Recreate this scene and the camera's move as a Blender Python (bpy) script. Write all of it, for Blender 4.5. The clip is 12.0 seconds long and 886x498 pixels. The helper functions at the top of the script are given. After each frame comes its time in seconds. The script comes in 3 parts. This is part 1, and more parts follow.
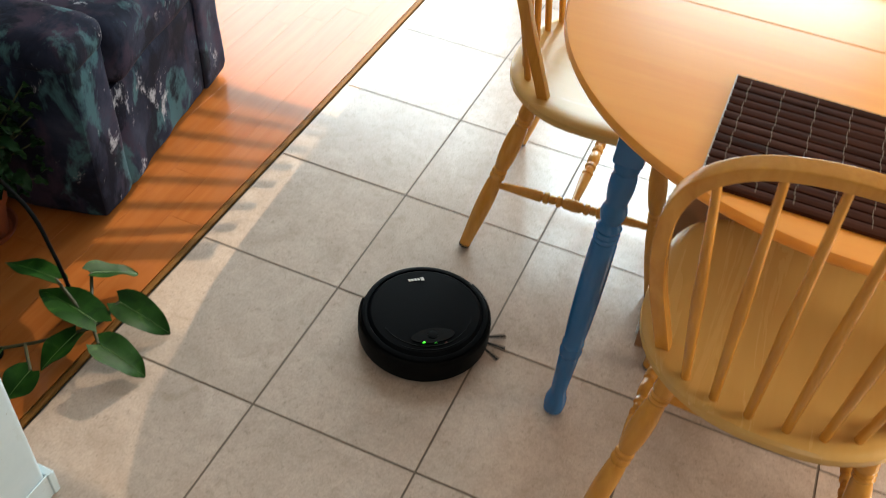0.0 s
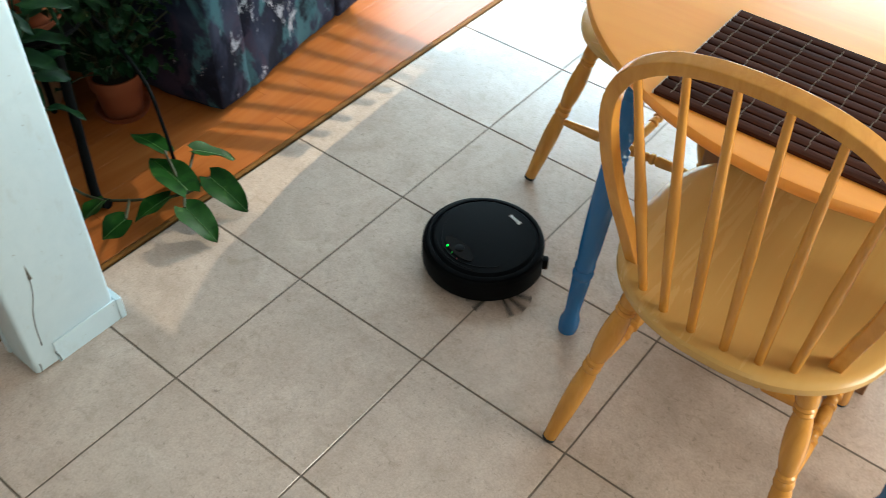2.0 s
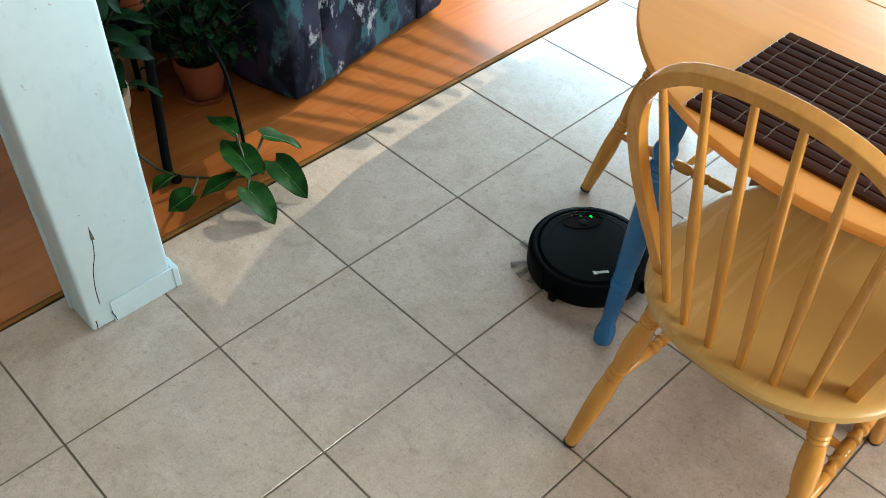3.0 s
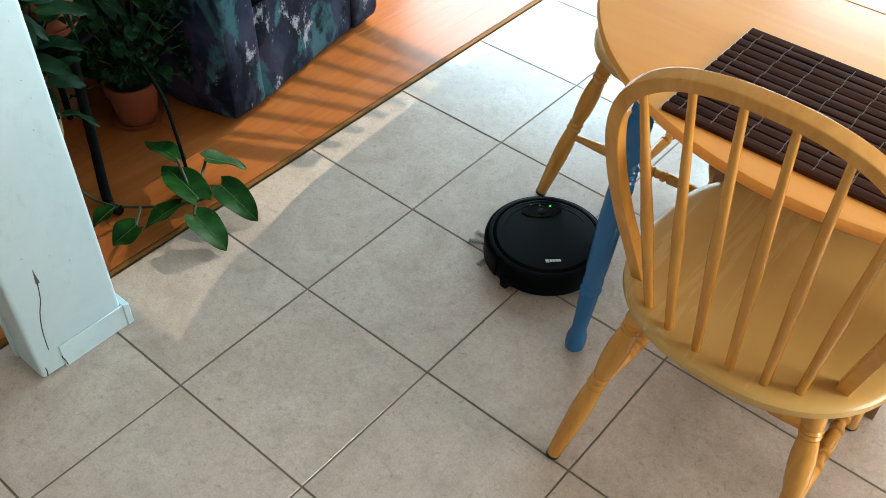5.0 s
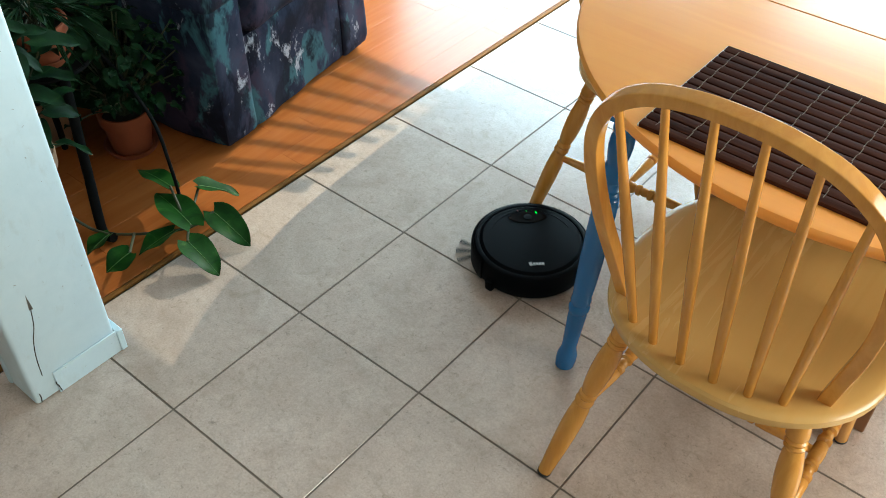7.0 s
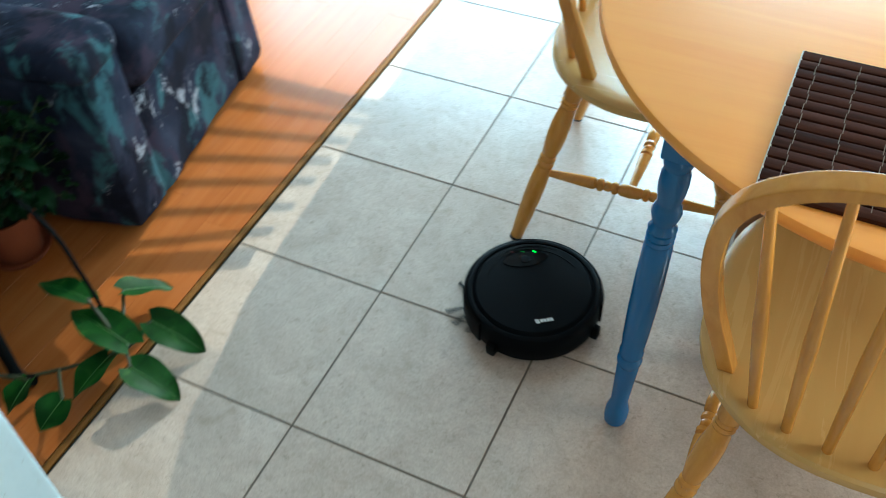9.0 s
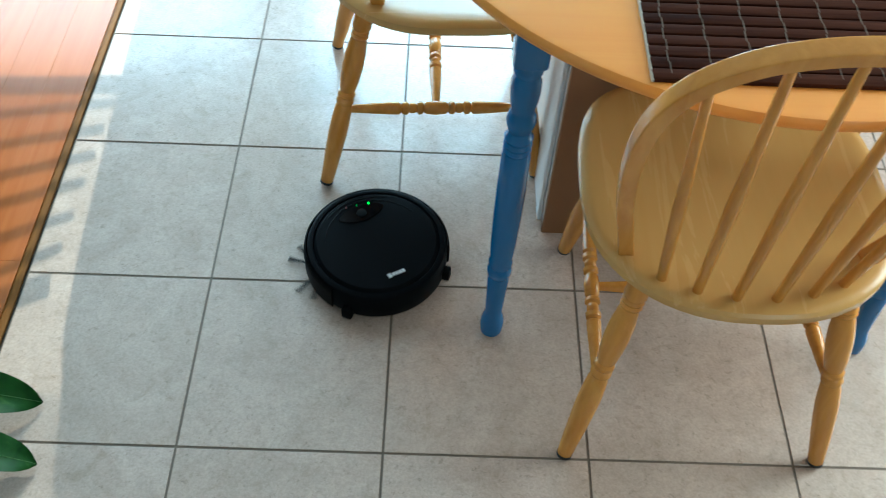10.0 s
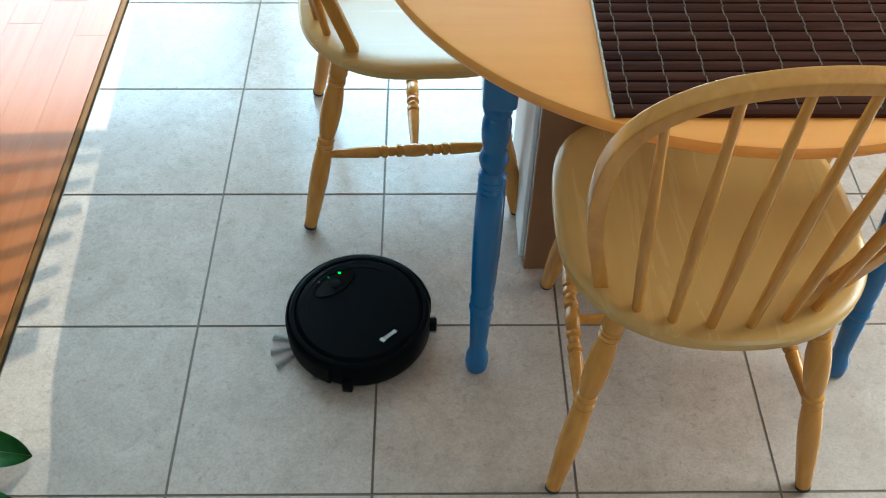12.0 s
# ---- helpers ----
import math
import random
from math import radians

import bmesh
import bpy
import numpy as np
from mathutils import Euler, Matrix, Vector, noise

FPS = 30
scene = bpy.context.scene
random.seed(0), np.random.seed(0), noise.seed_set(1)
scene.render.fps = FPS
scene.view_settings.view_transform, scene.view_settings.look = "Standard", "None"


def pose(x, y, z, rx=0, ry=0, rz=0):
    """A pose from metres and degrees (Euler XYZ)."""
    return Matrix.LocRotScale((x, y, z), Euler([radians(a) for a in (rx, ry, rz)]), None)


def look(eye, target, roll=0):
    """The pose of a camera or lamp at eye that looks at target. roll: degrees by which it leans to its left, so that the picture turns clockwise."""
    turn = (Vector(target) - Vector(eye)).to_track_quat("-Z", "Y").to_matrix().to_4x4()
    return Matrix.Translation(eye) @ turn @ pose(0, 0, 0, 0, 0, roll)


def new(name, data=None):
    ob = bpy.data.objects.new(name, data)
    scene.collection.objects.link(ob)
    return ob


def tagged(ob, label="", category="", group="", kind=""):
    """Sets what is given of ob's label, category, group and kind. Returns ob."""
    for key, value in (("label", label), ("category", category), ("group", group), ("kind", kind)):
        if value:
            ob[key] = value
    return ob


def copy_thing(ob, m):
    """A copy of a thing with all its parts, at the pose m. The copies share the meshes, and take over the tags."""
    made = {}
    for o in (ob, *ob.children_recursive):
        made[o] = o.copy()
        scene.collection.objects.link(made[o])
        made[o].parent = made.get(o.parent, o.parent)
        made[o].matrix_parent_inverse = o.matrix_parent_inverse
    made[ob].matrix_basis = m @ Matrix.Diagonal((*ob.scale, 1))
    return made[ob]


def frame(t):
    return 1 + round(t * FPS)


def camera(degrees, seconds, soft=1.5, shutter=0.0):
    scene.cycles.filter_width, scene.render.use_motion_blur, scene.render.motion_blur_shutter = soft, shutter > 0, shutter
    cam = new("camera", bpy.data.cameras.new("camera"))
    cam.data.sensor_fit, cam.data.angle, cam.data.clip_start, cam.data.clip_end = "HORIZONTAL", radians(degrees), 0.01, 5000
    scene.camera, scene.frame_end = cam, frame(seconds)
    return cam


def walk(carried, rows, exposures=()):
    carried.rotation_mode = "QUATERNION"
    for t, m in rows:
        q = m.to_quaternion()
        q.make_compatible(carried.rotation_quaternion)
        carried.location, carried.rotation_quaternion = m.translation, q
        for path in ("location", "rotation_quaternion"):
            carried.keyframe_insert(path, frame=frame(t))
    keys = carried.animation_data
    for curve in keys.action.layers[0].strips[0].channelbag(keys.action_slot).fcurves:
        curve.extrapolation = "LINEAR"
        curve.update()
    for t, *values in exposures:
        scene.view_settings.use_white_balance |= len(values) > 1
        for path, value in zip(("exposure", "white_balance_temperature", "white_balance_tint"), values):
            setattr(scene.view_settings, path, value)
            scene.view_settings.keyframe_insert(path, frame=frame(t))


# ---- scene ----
EXPOSURE = 1.10
cam = camera(51.1, 12.0, soft=0.8, shutter=0.5)
PATH = [
    (0, (0.695, -0.899, 1.536), (0.209, 0.446, 0.139), 5.4),
    (0.2, (0.748, -0.874, 1.553), (0.206, 0.404, 0.113), 2.3),
    (0.5, (0.849, -0.872, 1.541), (0.144, 0.328, 0.105), 1.3),
    (0.8, (0.98, -0.861, 1.538), (0.304, 0.307, 0.061), 4.8),
    (1, (1.041, -0.842, 1.542), (0.343, 0.270, 0.034), 4.3),
    (1.2, (1.111, -0.859, 1.507), (0.374, 0.285, 0.042), 2.7),
    (1.5, (1.067, -0.897, 1.543), (0.368, 0.230, 0.045), 3.2),
    (2, (1.108, -0.923, 1.539), (0.256, 0.191, 0.113), 1.7),
    (2.5, (1.175, -0.91, 1.551), (0.246, 0.15, 0.132), 1.6),
    (3, (1.216, -0.901, 1.548), (0.209, 0.101, 0.14), 1.5),
    (3.5, (1.233, -0.9, 1.544), (0.227, 0.145, 0.166), 1.5),
    (5.3, (1.113, -0.91, 1.533), (0.227, 0.202, 0.126), 1.9),
    (5.5, (1.122, -0.91, 1.533), (0.219, 0.206, 0.14), 1.4),
    (6, (1.144, -0.912, 1.532), (0.25, 0.24, 0.163), 1.8),
    (6.5, (1.157, -0.913, 1.536), (0.255, 0.242, 0.176), 1.4),
    (7, (1.158, -0.912, 1.537), (0.233, 0.225, 0.176), 0.8),
    (7.2, (1.16, -0.91, 1.537), (0.229, 0.225, 0.178), 0.8),
    (8.8, (0.791, -0.731, 1.492), (0.079, 0.434, 0.031), -3.0),
    (9, (0.709, -0.696, 1.497), (0.078, 0.5, 0.024), -3.2),
    (9.2, (0.626, -0.688, 1.49), (0.158, 0.593, 0.028), -1.3),
    (9.5, (0.486, -0.699, 1.494), (0.362, 0.589, -0.031), 2.7),
    (9.7, (0.459, -0.685, 1.485), (0.396, 0.551, -0.086), 1.6),
    (10, (0.426, -0.69, 1.487), (0.453, 0.525, -0.101), 3.0),
    (10.5, (0.43, -0.7, 1.496), (0.502, 0.541, -0.07), 2.9),
    (11, (0.439, -0.702, 1.501), (0.499, 0.568, -0.042), 1.6),
    (11.5, (0.45, -0.704, 1.504), (0.52, 0.58, -0.027), 1.6),
    (12, (0.456, -0.705, 1.504), (0.486, 0.578, -0.03), 0.9),
]
WB = [(0, -0.24, 7450, 10), (0.5, -0.23, 6850, 8), (1.0, -0.03, 6500, 5), (1.5, -0.04, 6500, 3), (3.0, -0.06, 6150, -2), (7.2, -0.10, 6150, -2), (9.0, -0.02, 5600, -9), (10.5, -0.10, 5420, -8), (12.0, -0.17, 5480, -7)]
walk(cam, [(t, look(e, g, r)) for t, e, g, r in PATH], [(t, v + EXPOSURE, k, c) for t, v, k, c in WB])

# ---- world, sun, window light and fill lamps ----
SUN_DIR = Vector((0.055, -0.88, -0.455)).normalized()
world = bpy.data.worlds.new("world")
scene.world = world
world.use_nodes = True
wn = world.node_tree.nodes
sky = wn.new("ShaderNodeTexSky")
sky.sky_type = "NISHITA"
sky.sun_disc = False
sky.sun_elevation = radians(27)
sky.sun_rotation = radians(-3.5)
world.node_tree.links.new(sky.outputs[0], wn["Background"].inputs[0])
wn["Background"].inputs[1].default_value = 0.12

sun = new("sun", bpy.data.lights.new("sun", "SUN"))
sun.data.energy = 5.0
sun.data.angle = radians(0.18)
sun.data.color = (1.0, 0.86, 0.68)
sun.rotation_euler = SUN_DIR.to_track_quat("-Z", "Y").to_euler()


def area_lamp(name, eye, target, w, h, power, color):
    ob = new(name, bpy.data.lights.new(name, "AREA"))
    ob.data.shape, ob.data.size, ob.data.size_y = "RECTANGLE", w, h
    ob.data.energy, ob.data.color = power, color
    ob.matrix_world = look(eye, target)
    return ob


area_lamp("window_light_northwest", (-1.36, 2.87, 0.88), (-1.36, 0, 0.88), 1.8, 1.6, 37, (0.60, 0.82, 1.0))
area_lamp("window_light_north", (0.48, 2.86, 1.25), (0.48, 0, 1.25), 1.24, 1.6, 44, (0.58, 0.82, 1.0))
# east and south lamps are added fill, no window is known there
area_lamp("fill_lamp_east", (3.16, 1.05, 1.45), (0, 1.05, 1.45), 1.7, 1.2, 50, (1.0, 0.96, 0.90))
area_lamp("fill_lamp_south", (2.1, -2.16, 1.5), (2.1, 0, 1.5), 1.0, 1.1, 4, (0.97, 0.97, 0.93))


# ---- materials ----
def material(name, rough=0.5, metal=0.0, spec=0.5):
    m = bpy.data.materials.new(name)
    m.use_nodes = True
    b = m.node_tree.nodes["Principled BSDF"]
    b.inputs["Roughness"].default_value = rough
    b.inputs["Metallic"].default_value = metal
    b.inputs["Specular IOR Level"].default_value = spec
    return m, m.node_tree.nodes, m.node_tree.links, b


def coords(n, l, scale=(1, 1, 1), rot=(0, 0, 0), shift=False):
    tc = n.new("ShaderNodeTexCoord")
    mp = n.new("ShaderNodeMapping")
    mp.inputs["Scale"].default_value = scale
    mp.inputs["Rotation"].default_value = rot
    l.new(tc.outputs["Object"], mp.inputs["Vector"])
    if shift:
        info = n.new("ShaderNodeObjectInfo")
        mul = n.new("ShaderNodeMath")
        mul.operation = "MULTIPLY"
        mul.inputs[1].default_value = 37.0
        l.new(info.outputs["Random"], mul.inputs[0])
        l.new(mul.outputs[0], mp.inputs["Location"])
    return mp.outputs["Vector"]


def noise_tex(n, l, vec, scale, detail=6.0, rough=0.55, dist=0.0):
    t = n.new("ShaderNodeTexNoise")
    t.inputs["Scale"].default_value = scale
    t.inputs["Detail"].default_value = detail
    t.inputs["Roughness"].default_value = rough
    t.inputs["Distortion"].default_value = dist
    l.new(vec, t.inputs["Vector"])
    return t


def ramp(n, l, fac, stops):
    r = n.new("ShaderNodeValToRGB")
    e = r.color_ramp.elements
    while len(e) < len(stops):
        e.new(0.5)
    for el, (p, c) in zip(e, stops):
        el.position, el.color = p, (*c, 1)
    l.new(fac, r.inputs[0])
    return r.outputs[0]


def mix(n, l, fac, a, b, kind="MIX"):
    x = n.new("ShaderNodeMix")
    x.data_type, x.blend_type = "RGBA", kind
    for v, i in ((fac, 0), (a, 6), (b, 7)):
        if isinstance(v, (int, float)):
            x.inputs[i].default_value = v
        elif isinstance(v, tuple):
            x.inputs[i].default_value = (*v, 1)
        else:
            l.new(v, x.inputs[i])
    return x.outputs[2]


def bump(n, l, b, height, strength, dist=0.002):
    u = n.new("ShaderNodeBump")
    u.inputs["Strength"].default_value = strength
    u.inputs["Distance"].default_value = dist
    l.new(height, u.inputs["Height"])
    l.new(u.outputs[0], b.inputs["Normal"])


def spread(n, l, fac, lo, hi):
    r = n.new("ShaderNodeMapRange")
    r.inputs[3].default_value, r.inputs[4].default_value = lo, hi
    l.new(fac, r.inputs[0])
    return r.outputs[0]


def wood_material(name, dark, light, rough, along="x", grain=1.0, bump_strength=0.12, spec=0.5):
    m, n, l, b = material(name, rough, 0.0, spec)
    long, wide = 1.6 * grain, 26.0 * grain
    s = {"x": (long, wide, wide), "y": (wide, long, wide), "z": (wide, wide, long)}[along]
    v = coords(n, l, s, shift=True)
    g = noise_tex(n, l, v, 1.6, 8, 0.6, 0.6)
    big = noise_tex(n, l, coords(n, l, (1, 1, 1), shift=True), 5.0, 3)
    c = ramp(n, l, g.outputs[0], [(0.28, dark), (0.72, light)])
    c = mix(n, l, spread(n, l, big.outputs[0], 0.0, 0.35), c, tuple(x * 0.8 for x in dark))
    l.new(c, b.inputs["Base Color"])
    l.new(spread(n, l, g.outputs[0], rough - 0.06, rough + 0.1), b.inputs["Roughness"])
    bump(n, l, b, g.outputs[0], bump_strength, 0.0008)
    return m


def tile_material():
    m, n, l, b = material("glazed_stone_tile", 0.3, 0.0, 1.0)
    v = coords(n, l, shift=True)
    cloud = noise_tex(n, l, v, 7.0, 5, 0.6, 0.8)
    vein = noise_tex(n, l, v, 13.0, 9, 0.72, 1.6)
    fine = noise_tex(n, l, v, 85.0, 5, 0.72, 0.6)
    c = ramp(n, l, cloud.outputs[0], [(0.3, (0.455, 0.350, 0.290)), (0.55, (0.530, 0.416, 0.350)), (0.8, (0.580, 0.470, 0.410))])
    veins = ramp(n, l, vein.outputs[0], [(0.34, (1, 1, 1)), (0.42, (0, 0, 0))])
    c = mix(n, l, mix(n, l, 0.35, (0, 0, 0), veins), c, (0.30, 0.23, 0.17))
    mottle = noise_tex(n, l, v, 48.0, 6, 0.75, 0.5)
    spots = ramp(n, l, mottle.outputs[0], [(0.30, (1, 1, 1)), (0.45, (0.25, 0.25, 0.25)), (0.55, (0, 0, 0))])
    c = mix(n, l, mix(n, l, 0.45, (0, 0, 0), spots), c, (0.30, 0.235, 0.175))
    specks = ramp(n, l, fine.outputs[0], [(0.595, (0, 0, 0)), (0.65, (1, 1, 1))])
    c = mix(n, l, mix(n, l, 0.32, (0, 0, 0), specks), c, (0.12, 0.09, 0.07))
    grain = noise_tex(n, l, v, 210.0, 3, 0.7)
    c = mix(n, l, 1.0, c, ramp(n, l, grain.outputs[0], [(0.32, (0.85, 0.85, 0.85)), (0.64, (1.06, 1.06, 1.06))]), "MULTIPLY")
    info = n.new("ShaderNodeObjectInfo")
    c = mix(n, l, spread(n, l, info.outputs["Random"], 0.0, 0.16), c, (0.30, 0.25, 0.20))
    l.new(c, b.inputs["Base Color"])
    l.new(spread(n, l, mottle.outputs[0], 0.17, 0.30), b.inputs["Roughness"])
    h = mix(n, l, 0.5, mottle.outputs[0], fine.outputs[0])
    bump(n, l, b, h, 0.16, 0.002)
    return m


def plain(name, color, rough, metal=0.0, vary=0.12, scale=30.0, bumped=0.05, spec=0.5):
    m, n, l, b = material(name, rough, metal, spec)
    v = coords(n, l, shift=True)
    t = noise_tex(n, l, v, scale, 5)
    big = noise_tex(n, l, v, scale / 8, 3)
    c = mix(n, l, spread(n, l, t.outputs[0], 0, vary), color, tuple(x * 0.55 for x in color))
    c = mix(n, l, spread(n, l, big.outputs[0], 0, vary), c, tuple(min(1, x * 1.25) for x in color))
    l.new(c, b.inputs["Base Color"])
    l.new(spread(n, l, big.outputs[0], max(0.02, rough - 0.07), min(1, rough + 0.1)), b.inputs["Roughness"])
    bump(n, l, b, t.outputs[0], bumped, 0.001)
    return m


def glow(name, color, strength):
    m, n, l, b = material(name, 0.4)
    b.inputs["Base Color"].default_value = (*color, 1)
    b.inputs["Emission Color"].default_value = (*color, 1)
    b.inputs["Emission Strength"].default_value = strength
    return m


def fabric_material():
    m, n, l, b = material("floral_upholstery", 0.8, 0, 0.12)

    def strokes(scale, turn, at, seed, edge, detail=5, rough=0.62):
        """Mask of brush strokes: stretched noise, cut off sharply."""
        v = coords(n, l, scale, turn)
        mp = v.node
        mp.inputs["Location"].default_value = (seed, seed * 0.7, -seed)
        t = noise_tex(n, l, v, 1.0, detail, rough, 0.35)
        return ramp(n, l, t.outputs[0], [(at, (0, 0, 0)), (at + edge, (1, 1, 1))])

    v = coords(n, l)
    cloud = noise_tex(n, l, v, 6.0, 5, 0.6, 0.3)
    c = ramp(n, l, cloud.outputs[0], [(0.36, (0.008, 0.010, 0.021)), (0.50, (0.019, 0.023, 0.045)), (0.62, (0.036, 0.042, 0.070))])
    c = mix(n, l, mix(n, l, 0.85, (0, 0, 0), strokes((7, 7, 4.5), (0.4, 0.2, 0.5), 0.49, 3.1, 0.10)), c, (0.046, 0.031, 0.053))
    c = mix(n, l, mix(n, l, 0.7, (0, 0, 0), strokes((10, 10, 5.5), (0.35, -0.45, 0.3), 0.555, 7.7, 0.07)), c, (0.060, 0.150, 0.170))
    # near-black layer puts the shade of folds into the colour, besides dark pattern
    c = mix(n, l, mix(n, l, 0.92, (0, 0, 0), strokes((9, 9, 5.5), (-0.5, 0.45, 0.2), 0.515, 1.3, 0.07)), c, (0.007, 0.008, 0.016))
    c = mix(n, l, mix(n, l, 0.85, (0, 0, 0), strokes((12, 12, 6.5), (-0.85, 0.7, 0.4), 0.60, 5.2, 0.06, 7, 0.72)), c, (0.42, 0.42, 0.47))
    l.new(c, b.inputs["Base Color"])
    weave = noise_tex(n, l, v, 260.0, 2)
    bump(n, l, b, weave.outputs[0], 0.25, 0.001)
    return m


def leaf_material(name, a, c2, vein):
    m, n, l, b = material(name, 0.5, 0, 0.10)
    v = coords(n, l, (1, 1, 1), shift=True)
    t = noise_tex(n, l, v, 22.0, 5, 0.6, 0.8)
    c = ramp(n, l, t.outputs[0], [(0.35, a), (0.6, c2), (0.72, vein)])
    l.new(c, b.inputs["Base Color"])
    b.inputs["Subsurface Weight"].default_value = 0.0
    bump(n, l, b, t.outputs[0], 0.2, 0.001)
    return m


def paint_wear_material():
    m, n, l, b = material("worn_white_paint", 0.45)
    v = coords(n, l)
    t = noise_tex(n, l, v, 9.0, 7, 0.7, 0.4)
    s = noise_tex(n, l, coords(n, l, (1, 1, 0.12)), 40.0, 4)
    c = ramp(n, l, t.outputs[0], [(0.3, (0.585, 0.72, 0.785)), (0.6, (0.645, 0.775, 0.835))])
    chips = ramp(n, l, t.outputs[0], [(0.245, (1, 1, 1)), (0.27, (0, 0, 0))])
    c = mix(n, l, chips, c, (0.30, 0.27, 0.22))
    dots = noise_tex(n, l, v, 95.0, 3, 0.6)
    c = mix(n, l, mix(n, l, 0.7, (0, 0, 0), ramp(n, l, dots.outputs[0], [(0.25, (1, 1, 1)), (0.29, (0, 0, 0))])), c, (0.22, 0.22, 0.19))
    grime = noise_tex(n, l, coords(n, l, (1, 1, 0.5)), 26.0, 6, 0.7)
    c = mix(n, l, mix(n, l, 0.28, (0, 0, 0), ramp(n, l, grime.outputs[0], [(0.56, (0, 0, 0)), (0.72, (1, 1, 1))])), c, (0.42, 0.47, 0.45))
    l.new(c, b.inputs["Base Color"])
    h = mix(n, l, 0.5, s.outputs[0], t.outputs[0])
    bump(n, l, b, h, 0.3, 0.0015)
    return m


# part-transparent grey that only serves to weaken the sun
def dimmer_material():
    m, n, l, b = material("dimming_sheet", 0.8)
    b.inputs["Base Color"].default_value = (0.08, 0.08, 0.085, 1)
    b.inputs["Alpha"].default_value = 0.30
    return m


DIMMER = dimmer_material()
TILE = tile_material()
GROUT = plain("brown_grout", (0.150, 0.112, 0.084), 0.55, vary=0.4, scale=60, bumped=0.2, spec=0.5)
PLANK = wood_material("oiled_floor_plank", (0.33, 0.095, 0.022), (0.42, 0.140, 0.036), 0.20, "y", 1.0, 0.05, 0.62)
STRIP = wood_material("threshold_wood", (0.13, 0.055, 0.014), (0.22, 0.10, 0.026), 0.5, "y", 1.0, 0.12, 0.06)
PAINT = paint_wear_material()
CRACK = plain("dark_crack", (0.03, 0.025, 0.02), 0.9)
BARE = plain("bare_wood_chip", (0.11, 0.10, 0.085), 0.8)
WALL = plain("wall_paint", (0.34, 0.305, 0.26), 0.8, scale=12)
CEIL = plain("ceiling_paint", (0.55, 0.53, 0.49), 0.9, scale=12)
CHAIR = wood_material("lacquered_blond_wood", (0.54, 0.215, 0.034), (0.72, 0.350, 0.074), 0.15, "z", 1.0, 0.06, 0.42)
SEAT = wood_material("lacquered_seat_wood", (0.585, 0.335, 0.100), (0.64, 0.38, 0.125), 0.24, "y", 0.6, 0.03, 0.42)
TOP = wood_material("honey_tabletop_wood", (0.87, 0.335, 0.056), (0.93, 0.410, 0.078), 0.34, "x", 0.8, 0.05)
BLUE = plain("glossy_blue_paint", (0.018, 0.135, 0.345), 0.14, vary=0.25, scale=18)
RUBBER = plain("black_rubber", (0.012, 0.012, 0.012), 0.6)
SLAT = wood_material("dark_bamboo", (0.024, 0.009, 0.006), (0.085, 0.032, 0.020), 0.6, "x", 1.4, 0.6, 0.01)
THREAD = plain("mat_thread", (0.16, 0.125, 0.10), 0.9, spec=0.05)
EDGE_THREAD = plain("pale_edge_thread", (0.55, 0.50, 0.42), 0.9)
BLACK = plain("black_shell_plastic", (0.0025, 0.003, 0.004), 0.42, vary=0.2, scale=80, spec=0.035)
GLOSS = plain("gloss_black_plastic", (0.003, 0.003, 0.004), 0.14, bumped=0.0, spec=0.10)
MATTE = plain("matte_black_plastic", (0.0035, 0.0035, 0.004), 0.5, scale=90, spec=0.05)
BRISTLE = plain("grey_bristle", (0.030, 0.029, 0.028), 0.8)
LOGO = plain("white_print", (0.62, 0.62, 0.62), 0.5)
LED = glow("green_led", (0.01, 1.0, 0.03), 1.9)
DIM_LED = glow("dim_green_led", (0.01, 0.6, 0.03), 0.12)
RED_LED = plain("red_lens", (0.12, 0.006, 0.008), 0.3)
FABRIC = fabric_material()
CLAY = plain("terracotta_clay", (0.25, 0.060, 0.020), 0.8, vary=0.4, scale=25, bumped=0.2)
PALE_CLAY = plain("pale_clay", (0.32, 0.19, 0.11), 0.85, vary=0.4, scale=20, bumped=0.25)
SOIL = plain("dark_soil", (0.02, 0.014, 0.01), 0.95, vary=0.5, scale=90, bumped=0.8)
POTHOS = leaf_material("pothos_leaf", (0.006, 0.032, 0.005), (0.012, 0.055, 0.007), (0.04, 0.10, 0.018))
DARK_LEAF = leaf_material("dark_leaf", (0.004, 0.015, 0.006), (0.008, 0.030, 0.009), (0.020, 0.055, 0.016))
RIB = plain("pale_leaf_rib", (0.07, 0.16, 0.035), 0.55)
STEM = plain("green_stem", (0.035, 0.040, 0.014), 0.6)
IRON = plain("black_iron", (0.005, 0.005, 0.005), 0.6, spec=0.05)
BOXWOOD = plain("brown_cardboard", (0.30, 0.145, 0.065), 0.75, vary=0.3, scale=20, bumped=0.12)
WHITE_BOARD = plain("white_board", (0.78, 0.74, 0.72), 0.6)
CASTER = plain("caster_slat", (0.7, 0.68, 0.62), 0.5)


# ---- mesh helpers ----
def mesh_of(name, bm, mat, smooth=True):
    bmesh.ops.recalc_face_normals(bm, faces=bm.faces)
    me = bpy.data.meshes.new(name)
    bm.to_mesh(me)
    bm.free()
    me.materials.append(mat)
    if smooth:
        for p in me.polygons:
            p.use_smooth = True
        me.set_sharp_from_angle(angle=radians(38))
    return me


def part(name, bm, mat, parent=None, label="", m=None, smooth=True):
    ob = new(name, mesh_of(name, bm, mat, smooth))
    if parent is not None:
        ob.parent = parent
    if m is not None:
        ob.matrix_basis = m
    return tagged(ob, label)


